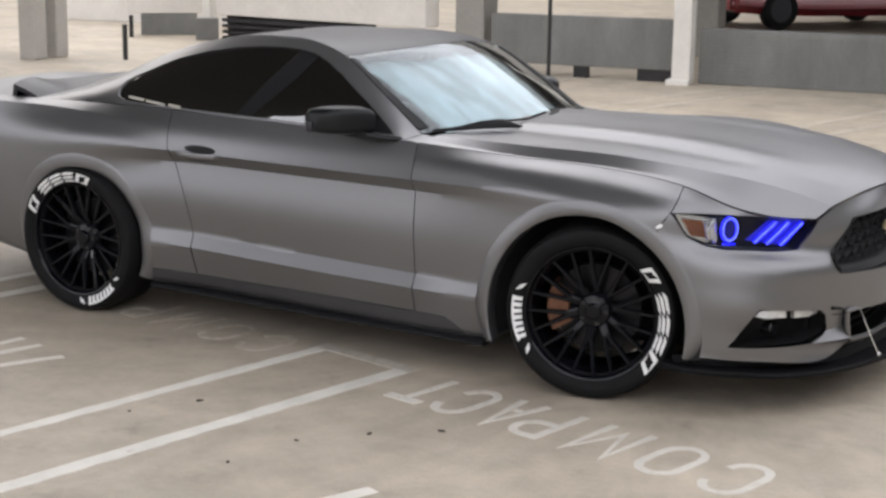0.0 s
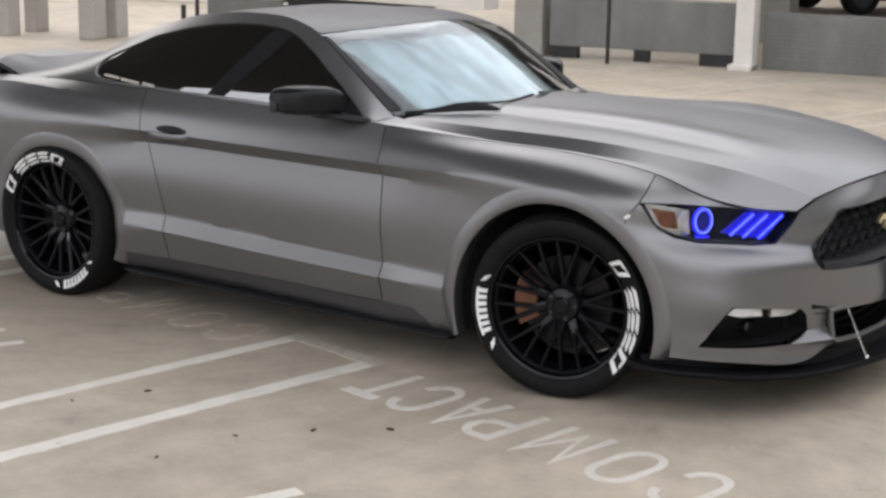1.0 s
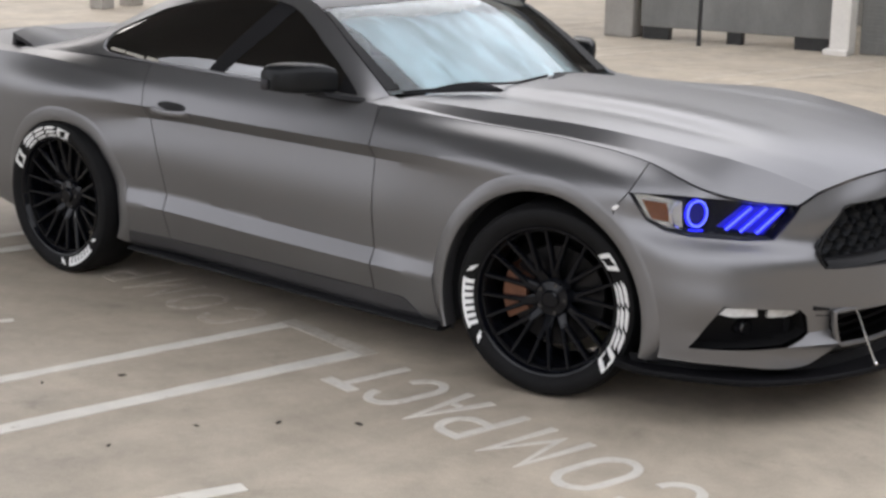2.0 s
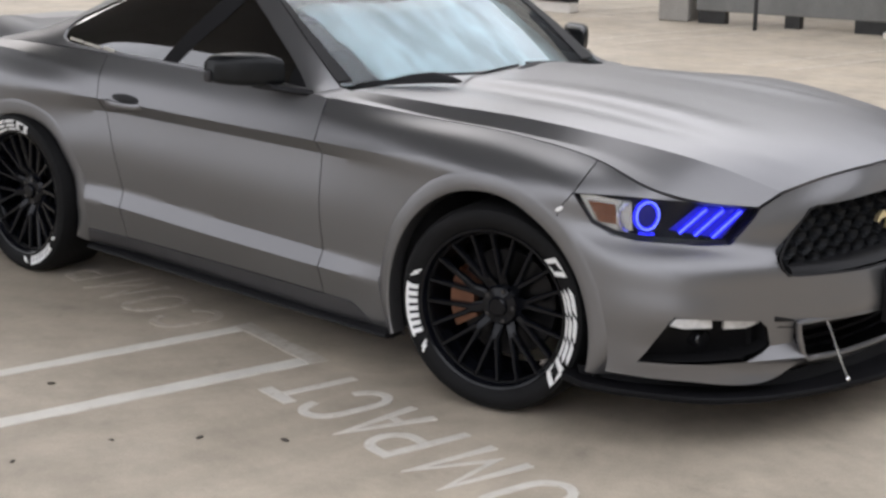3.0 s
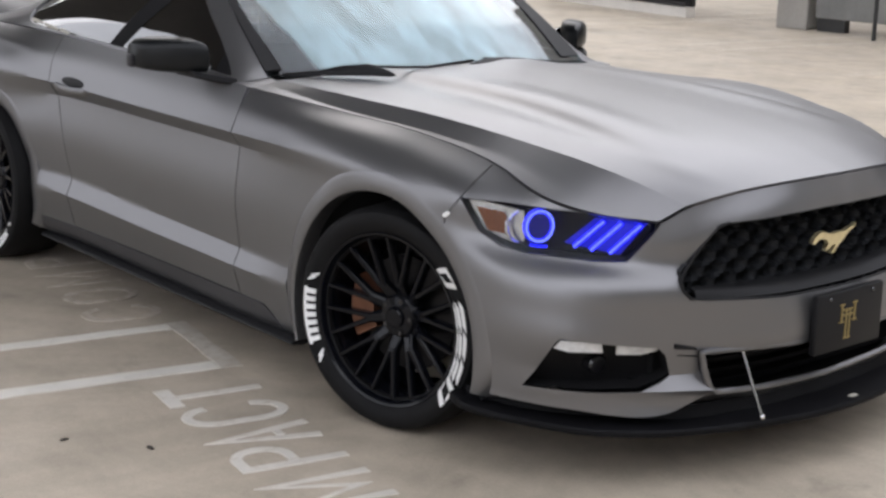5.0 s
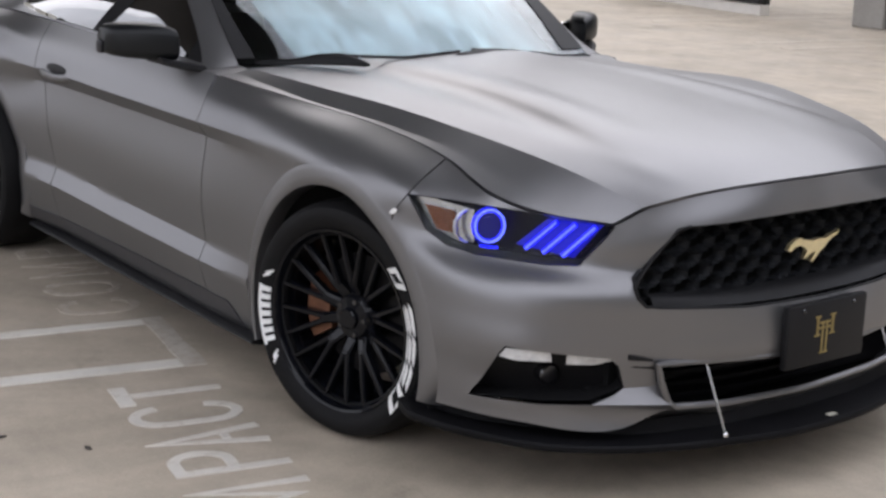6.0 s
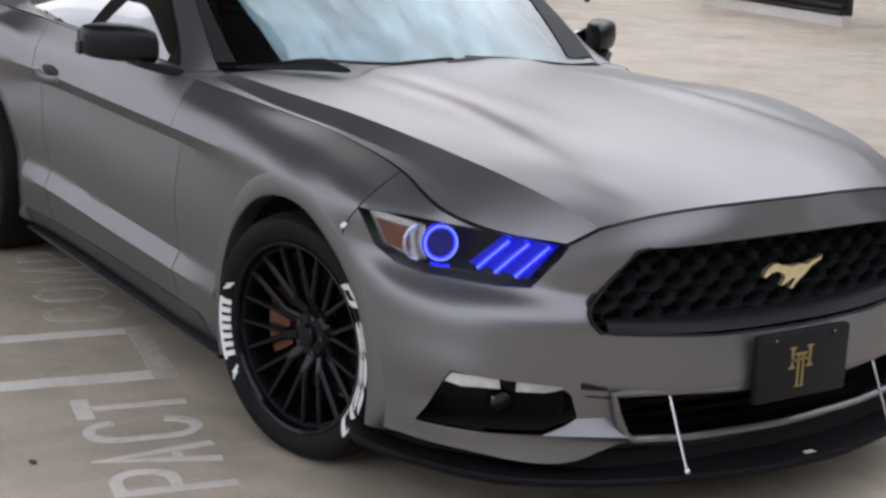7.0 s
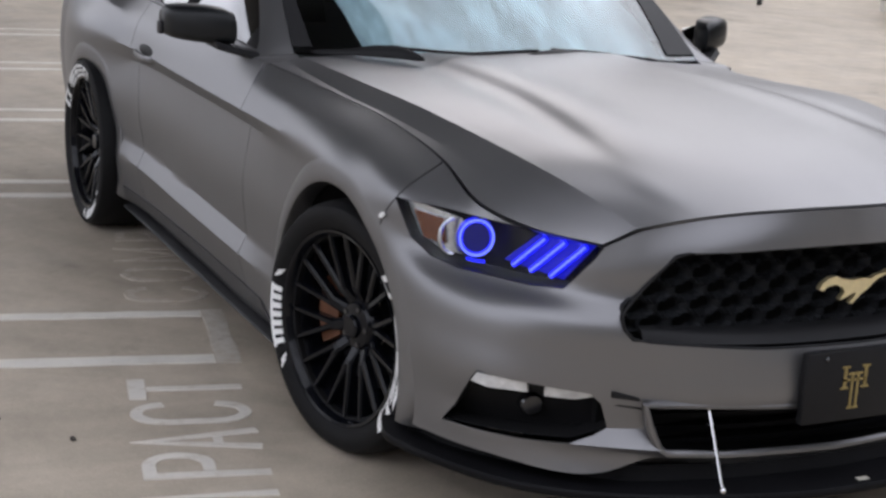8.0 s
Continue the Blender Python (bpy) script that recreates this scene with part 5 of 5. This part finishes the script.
for x0, x1, z0, z1 in ((-0.030, -0.022, 0.425, 0.475), (0.022, 0.030, 0.425, 0.475), (-0.030, 0.030, 0.440, 0.446), (-0.036, -0.016, 0.473, 0.478), (0.016, 0.036, 0.473, 0.478), (-0.036, -0.016, 0.421, 0.426), (0.016, 0.036, 0.421, 0.426), (-0.010, -0.004, 0.375, 0.455), (0.004, 0.010, 0.375, 0.455), (-0.018, 0.018, 0.455, 0.461), (-0.014, 0.014, 0.371, 0.376)):
    part("monogram_bar", box_bm(0.961, 0.9635, -0.026 + x0 * 1.15, -0.026 + x1 * 1.15, z0 + 0.003, z1 + 0.003), M_GOLDLINE, plate, smooth=False)
for y in (-0.116, 0.084):
    for z in (0.503,):
        bm = bmesh.new()
        bmesh.ops.create_uvsphere(bm, u_segments=10, v_segments=6, radius=0.007)
        screw = part("screw", bm, M_GLOSS, plate)
        screw.location = (0.962, y, z)

# ---- splitter, its struts, sill blades ----
SPLIT = [(0.26, 0.925), (0.36, 0.962), (0.45, 0.945), (0.58, 0.885), (0.72, 0.78), (0.83, 0.64), (0.905, 0.47), (0.955, 0.30), (0.985, 0.15), (0.992, 0.0)]
outline = curve([(x, -w, 0) for x, w in SPLIT], (3,) * 9)
outline = np.concatenate([outline, (outline * np.array([1, -1, 1]))[::-1][1:]])
bm = bmesh.new()
rings = []
for x, y, _ in outline:
    xi, yi = (x - 0.1) * 0.62 + 0.1, y * 0.8
    lift = 0.035 * max(0.0, abs(y) - 0.80) / 0.16
    rings.append([bm.verts.new(p) for p in ((xi, yi, 0.168), (x - 0.004, y * 0.997, 0.166 + lift * 0.4), (x, y, 0.171 + lift * 0.4), (x, y, 0.182 + lift * 0.4), (x - 0.004, y * 0.997, 0.187 + lift * 0.4), (xi, yi, 0.196))])
for a, b in zip(rings[:-1], rings[1:]):
    for i in range(6):
        j = (i + 1) % 6
        bm.faces.new((a[i], a[j], b[j], b[i]))
bm.faces.new(rings[0])
bm.faces.new(list(reversed(rings[-1])))
splitter = part("front_splitter", bm, M_BLACK_SHADED, car, "black front splitter, darkened for the shade under the bumper", angle=40)
# valance between bumper and splitter, in the shade-darkened black
val = [row((0.30, 0.47, 0.62, 0.77, 0.845, 0.87), (0.90, 0.845, 0.72, 0.56, 0.30, 0), (z,) * 6) for z in (0.17, 0.20, 0.226)]
val = [[(x + dx, y, z) for x, y, z in r] for r, dx in zip(val, (0.02, 0.008, 0.0))]
vg = loft(val, (6, 6, 6, 6, 6), (2, 2))
vg = np.concatenate([vg, mirrored(vg)[:, 1:]], axis=1)
data_object("valance", sheet_mesh(vg, 0.01), M_BLACK_SHADED, car)
for y in (-0.356, 0.354):
    bm = tube_bm([(0.852, y, 0.372), (0.938, y, 0.196)], 0.0042, 10)
    rod = part("splitter_strut", bm, M_CHROME, car, "polished adjustable splitter strut")
    for p in ((0.852, y, 0.372), (0.938, y, 0.198)):
        bm = bmesh.new()
        bmesh.ops.create_uvsphere(bm, u_segments=12, v_segments=8, radius=0.0085)
        joint = part("rod_end", bm, M_CHROME, rod)
        joint.location = p
part("splitter_badge", box_bm(0.955, 0.972, 0.018, 0.051, 0.186, 0.1885), M_STICKER, splitter, "small pale decal")

for s in (-1, 1):
    blade = [row((-2.24, -1.9, -1.4, -0.84, -0.50), (w,) * 5, (z0, z0 - 0.003, z0 - 0.008, z0 - 0.012, z0 - 0.014)) for w, z0 in ((0.86, 0.158), (0.938, 0.158), (0.944, 0.164), (0.938, 0.172), (0.86, 0.178))]
    g = loft(blade, (6, 6, 6, 6), (2, 2, 2, 2))
    bm = bmesh.new()
    vs = [[bm.verts.new((x, y if s < 0 else -y, z)) for x, y, z in line] for line in g]
    for a, b in zip(vs[:-1], vs[1:]):
        for i in range(len(a) - 1):
            bm.faces.new((a[i], a[i + 1], b[i + 1], b[i]))
    bm.faces.new([l[0] for l in vs])
    bm.faces.new([l[-1] for l in reversed(vs)])
    part("skirt_blade", bm, M_PLASTIC, car, "black side skirt blade")

# ---- mirrors, handles, wipers, small things on the body ----
for s in (-1, 1):
    secs = [(-0.893, 0.030, 0.034, -1.085, 1.000), (-0.902, 0.050, 0.050, -1.098, 1.006), (-0.93, 0.066, 0.057, -1.125, 1.012), (-0.98, 0.076, 0.0595, -1.165, 1.013), (-1.03, 0.074, 0.0565, -1.200, 1.014), (-1.065, 0.062, 0.050, -1.225, 1.014), (-1.082, 0.040, 0.036, -1.240, 1.010)]
    bm = bmesh.new()
    rings = []
    for y, rx, rz, cx, cz in secs:
        ring = []
        for i in range(28):
            a = 2 * math.pi * i / 28
            cxx, szz = math.cos(a), math.sin(a)
            fx = math.copysign(abs(cxx) ** 0.62, cxx) * rx
            fz = math.copysign(abs(szz) ** 0.5, szz) * rz
            if fx < 0:
                fx *= 0.62
            ring.append(bm.verts.new((cx + fx * 1.15, y if s < 0 else -y, cz + fz)))
        rings.append(ring)
    for a, b in zip(rings[:-1], rings[1:]):
        for i in range(28):
            j = (i + 1) % 28
            bm.faces.new((a[i], a[j], b[j], b[i]))
    bm.faces.new(rings[0])
    bm.faces.new(list(reversed(rings[-1])))
    mir = part("wing_mirror", bm, M_MIRROR_CAP, car, "black door mirror", angle=50)
    face = [(-1.20 - 0.0, y, z) for y, z in ((-0.91, 0.965), (-0.90, 1.02), (-0.98, 1.035), (-1.06, 1.03), (-1.07, 0.97), (-1.0, 0.958))]
    face = [(x - 0.045 * (abs(y) - 0.9) / 0.16, y, z) for x, y, z in face]
    part("mirror_glass", mirror_bm(prism(face, (1, 0, 0), -0.012, -0.002), s), M_CHROME, mir, "mirror glass")
    part("signal_lens", mirror_bm(box_bm(-1.262, -1.225, -1.094, -1.074, 0.968, 1.012, 0.008), s), M_SKIRT, mir, "smoked signal lens")
    arm = [(-1.10, -0.96, 0.955), (-1.06, -0.92, 0.944), (-1.02, -0.885, 0.938), (-0.99, -0.855, 0.934)]
    bm = bmesh.new()
    rings = [[bm.verts.new((x + dx, y if s < 0 else -y, z + dz)) for dx, dz in ((-0.055, -0.009), (0.055, -0.009), (0.06, 0.0), (0.04, 0.014), (-0.04, 0.014), (-0.06, 0.0))] for x, y, z in arm]
    for a, b in zip(rings[:-1], rings[1:]):
        for i in range(6):
            j = (i + 1) % 6
            bm.faces.new((a[i], a[j], b[j], b[i]))
    bm.faces.new(rings[0])
    bm.faces.new(list(reversed(rings[-1])))
    part("mirror_foot", bm, M_PLASTIC, mir)
    if s > 0:   # the far mirror sits a little further back and out
        for ob in (mir, *mir.children):
            ob.data.transform(Matrix.Translation((-0.085, 0.045, -0.01)))
    # handle: thin black disc that paints the scoop's shade, pull bar
    dm = doors[0] if s < 0 else doors[1]
    bm = bmesh.new()
    bmesh.ops.create_uvsphere(bm, u_segments=28, v_segments=14, radius=1.0)
    for v in bm.verts:
        v.co = Vector((v.co.x * 0.120, v.co.y * 0.010, v.co.z * 0.035))
    scoop = part("handle_scoop", bm, M_PLASTIC, dm, "thin black disc drawn for the shaded recess behind the handle")
    scoop.location = (-1.953, s * 0.939, 0.798)
    scoop.rotation_euler.y = radians(-2)
    bm = bmesh.new()
    pts = [(-0.118, 0.0, 0.0), (-0.10, 0.018, -0.003), (-0.05, 0.028, -0.006), (0.04, 0.028, -0.006), (0.095, 0.020, -0.003), (0.118, 0.0, 0.0)]
    rings = []
    for x, o, dz in pts:
        rings.append([bm.verts.new((x, s * (o - 0.004 + dy), dz + zz)) for dy, zz in ((-0.004, -0.020), (0.004, -0.015), (0.007, 0.0), (0.003, 0.009), (-0.004, 0.011))])
    for a, b in zip(rings[:-1], rings[1:]):
        for i in range(5):
            j = (i + 1) % 5
            bm.faces.new((a[i], a[j], b[j], b[i]))
    bm.faces.new(rings[0])
    bm.faces.new(list(reversed(rings[-1])))
    pull = part("door_handle", bm, M_WRAP, dm, "grey pull handle", angle=50)
    pull.location = (-1.953, s * 0.938, 0.797)
    bm = bmesh.new()
    bmesh.ops.create_uvsphere(bm, u_segments=16, v_segments=10, radius=1.0)
    for v in bm.verts:
        v.co = Vector((v.co.x * 0.014, v.co.y * 0.0012, v.co.z * 0.007))
    mark = part("side_marker", bm, M_LETTER, car, "small bright oval badge on the bumper corner")
    mark.location = (0.248, s * 0.9455, 0.723)
    mark.rotation_euler = (0, radians(-30), radians(-s * 14))

# cowl between bonnet and windscreen
cowl_rows = [[(x, -w, z) for x, w, z in ((-0.90, 0.70, 0.936), (-0.845, 0.60, 0.940), (-0.79, 0.40, 0.948), (-0.755, 0.2, 0.954), (-0.745, 0.0, 0.956))],
             [(x, -w, z) for x, w, z in ((-0.84, 0.745, 0.912), (-0.80, 0.60, 0.922), (-0.74, 0.40, 0.934), (-0.70, 0.2, 0.942), (-0.69, 0.0, 0.946))]]
cg = loft(cowl_rows, (5, 5, 5, 5), (3,))
cg = np.concatenate([cg, mirrored(cg)[:, 1:]], axis=1)
data_object("cowl", sheet_mesh(cg, 0.01, inside=(-0.9, 0, 0)), M_PLASTIC, car, "black plastic cowl")
for s in (-1, 1):
    foot = [[(-0.94, -0.867, 0.937), (-0.925, -0.812, 0.944), (-0.90, -0.752, 0.951)], [(-0.90, -0.868, 0.9365), (-0.89, -0.812, 0.942), (-0.875, -0.752, 0.946)], [(-0.855, -0.860, 0.930), (-0.85, -0.812, 0.935), (-0.845, -0.750, 0.940)]]
    fg = loft(foot, (4, 4), (4, 4))
    foot_me = sheet_mesh(fg[::-1], 0.02, inside=(-0.9, 0, 0.3))
    data_object("pillar_foot", foot_me if s < 0 else flipped_mesh(foot_me), M_WRAP, car)


def build_wiper(line, parent):
    """A parked wiper: a low wedge that thickens towards its pivot; line holds (point, width, height)."""
    bm = bmesh.new()
    rings = []
    for p, w, h in line:
        p = Vector(p)
        rings.append([bm.verts.new(p + Vector((dx * w, 0, dz * h))) for dx, dz in ((-0.5, 0.0), (-0.5, 0.6), (-0.15, 1.0), (0.2, 0.9), (0.5, 0.45), (0.5, 0.0))])
    for a, b in zip(rings[:-1], rings[1:]):
        for i in range(6):
            j = (i + 1) % 6
            bm.faces.new((a[i], a[j], b[j], b[i]))
    bm.faces.new(rings[0])
    bm.faces.new(list(reversed(rings[-1])))
    return part("wiper", bm, M_PLASTIC, parent, "black windscreen wiper", angle=40)


right_wiper = build_wiper([((-0.90, -0.70, 0.952), 0.014, 0.010), ((-0.80, -0.62, 0.960), 0.022, 0.018), ((-0.735, -0.565, 0.966), 0.045, 0.032), ((-0.675, -0.505, 0.968), 0.055, 0.038), ((-0.63, -0.47, 0.968), 0.05, 0.024), ((-0.605, -0.455, 0.972), 0.02, 0.008)], car)
part("blade", tube_bm([(-0.69, -0.52, 0.998), (-0.665, -0.38, 0.988), (-0.68, -0.25, 0.978), (-0.72, 0.0, 0.980)], 0.005, 8), M_PLASTIC, right_wiper)
left_wiper = build_wiper([((-0.76, 0.30, 0.965), 0.014, 0.010), ((-0.735, 0.15, 0.965), 0.022, 0.016), ((-0.70, 0.06, 0.966), 0.035, 0.020), ((-0.675, -0.02, 0.966), 0.03, 0.018), ((-0.67, -0.06, 0.968), 0.015, 0.008)], car)
part("blade", tube_bm([(-0.72, 0.05, 0.984), (-0.78, 0.4, 0.966), (-0.84, 0.62, 0.952)], 0.005, 8), M_PLASTIC, left_wiper)

# ---- tail: boot lid, spoiler, lamps ----
boot_rows = [[(x, -w, z) for x, w, z in ((-2.95, 0.80, 0.955), (-3.25, 0.795, 0.945), (-3.55, 0.775, 0.944), (-3.76, 0.735, 0.944))],
             [(x, -w, z) for x, w, z in ((-2.98, 0.45, 0.960), (-3.28, 0.45, 0.945), (-3.58, 0.44, 0.938), (-3.82, 0.40, 0.945))],
             [(x, -w, z) for x, w, z in ((-3.0, 0.0, 0.968), (-3.3, 0.0, 0.95), (-3.6, 0.0, 0.942), (-3.85, 0.0, 0.946))]]
bg = loft(boot_rows, (5, 5, 5), (5, 5))
bg = np.concatenate([bg, (bg * np.array([1, -1, 1]))[::-1][1:]], axis=0)
data_object("boot_lid", sheet_mesh(bg, 0.015, inside=(-3.3, 0, 0.3)), M_WRAP, car)
wing = []
for xs, zs in (((-3.02, -3.03, -3.12, -3.16), (0.940, 0.947, 0.948, 0.950)), ((-3.10, -3.11, -3.22, -3.26), (0.972, 0.985, 0.958, 0.954)), ((-3.21, -3.23, -3.37, -3.41), (1.006, 1.020, 0.980, 0.970)), ((-3.23, -3.25, -3.39, -3.43), (0.900, 0.905, 0.910, 0.915))):
    half = [(x, y, z) for x, y, z in zip(xs, (-0.785, -0.70, -0.35, 0.0), zs)]
    wing.append(half + [(x, -y, z) for x, y, z in reversed(half[:-1])])
wg = loft(wing, (3, 6, 6, 6, 6, 3), (4, 4, 3), (2,))
spoiler = data_object("rear_spoiler", sheet_mesh(wg, 0.022, inside=(-3.5, 0, 0.2)), M_SKIRT, car, "dark grey rear spoiler")
for y in (-0.62, 0.0, 0.62):
    part("pedestal", box_bm(-3.30, -3.18, y - 0.04, y + 0.04, 0.90, 0.945, 0.008), M_PLASTIC, spoiler)
for s in (-1, 1):
    for k in range(3):
        y0 = s * (0.40 + 0.11 * k)
        part("tail_light", box_bm(-3.87 + 0.03 * k, -3.80 + 0.03 * k, y0 - 0.035, y0 + 0.035, 0.72, 0.88, 0.012), M_TAIL, car, "red vertical tail lamp bar")
part("rear_diffuser", box_bm(-3.80, -3.45, -0.55, 0.55, 0.20, 0.34, 0.03), M_PLASTIC, car)

# ---- what shows through the glass ----
_m = canopy.shape[0]
shade_grid = canopy[3:_m - 3, 1:C[2] + 2].copy()
shade_grid[..., 2] -= 0.07
# the foil stops short of the near pillar, more so at its foot
_side = np.clip(-shade_grid[..., 1] / 0.70, 0, 1)
shade_grid[..., 1] += _side * np.linspace(0.20, 0.07, shade_grid.shape[1])[None, :]
shade_grid[..., 0] -= 0.02
shade_grid[..., 2] += 0.010 * np.sin(shade_grid[..., 1] * 13 + shade_grid[..., 0] * 9) + 0.006 * np.sin(shade_grid[..., 1] * 31 - shade_grid[..., 0] * 17) + 0.003 * np.sin(shade_grid[..., 1] * 61 + shade_grid[..., 0] * 33)
data_object("sunshade", sheet_mesh(shade_grid, 0.006), M_SHADE, car, "crinkled silver foil sunshade behind the windscreen, cloud reflections in its colour")
part("inner_mirror", box_bm(-1.29, -1.25, -0.13, 0.10, 1.185, 1.235, 0.012), M_INTERIOR, car, "dark rear-view mirror")
dash = part("dashboard", box_bm(-1.30, -0.92, -0.70, 0.70, 0.70, 0.90, 0.05), M_INTERIOR, car, "dark dashboard")
for y in (-0.36, 0.36):
    seat = part("seat", box_bm(-2.0, -1.5, y - 0.24, y + 0.24, 0.42, 0.58, 0.05), M_INTERIOR, car, "dark bucket seat")
    back = box_bm(-2.22, -2.06, y - 0.22, y + 0.22, 0.5, 1.02, 0.05)
    for v in back.verts:
        v.co.x -= (v.co.z - 0.5) * 0.25
    part("backrest", back, M_INTERIOR, seat)
    part("headrest", box_bm(-2.40, -2.30, y - 0.12, y + 0.12, 1.03, 1.18, 0.035), M_INTERIOR, seat)
part("steering_wheel", tube_bm(ring_points((-1.42, 0.36, 0.86), (0.9, 0, 0.42), 0.18, n=32), 0.014, 8, True), M_INTERIOR, car, "dark steering wheel")
for x, z, w in ((-2.36, 1.003, 0.09), (-2.25, 0.991, 0.11), (-2.14, 0.984, 0.07)):
    bm = box_bm(-w / 2, w / 2, -0.002, 0.0, -0.006, 0.006)
    st = part("window_sticker", bm, M_STICKER, car, "pale illegible window sticker strip")
    st.matrix_basis = pose(x, -0.8635, z, -32, 6, 0)


# the body leans a little on its springs, away from the aisle
def smooth_step(v):
    v = min(1.0, max(0.0, v))
    return v * v * (3 - 2 * v)


def is_fixed(ob):
    while ob is not None and ob != car:
        if ob.matrix_basis != Matrix.Identity(4):
            return False
        ob = ob.parent
    return True


for ob in car.children_recursive:
    if ob.type != "MESH" or not is_fixed(ob):
        continue
    for v in ob.data.vertices:
        lean = smooth_step((v.co.y - 0.1) / 0.6) * smooth_step((v.co.z - 0.66) / 0.14)
        if lean > 0:
            aft = smooth_step((0.2 - v.co.x) / 1.0)
            v.co.y -= 0.012 * lean
            v.co.z -= (0.004 + 0.036 * aft) * lean
    ob.data.update()
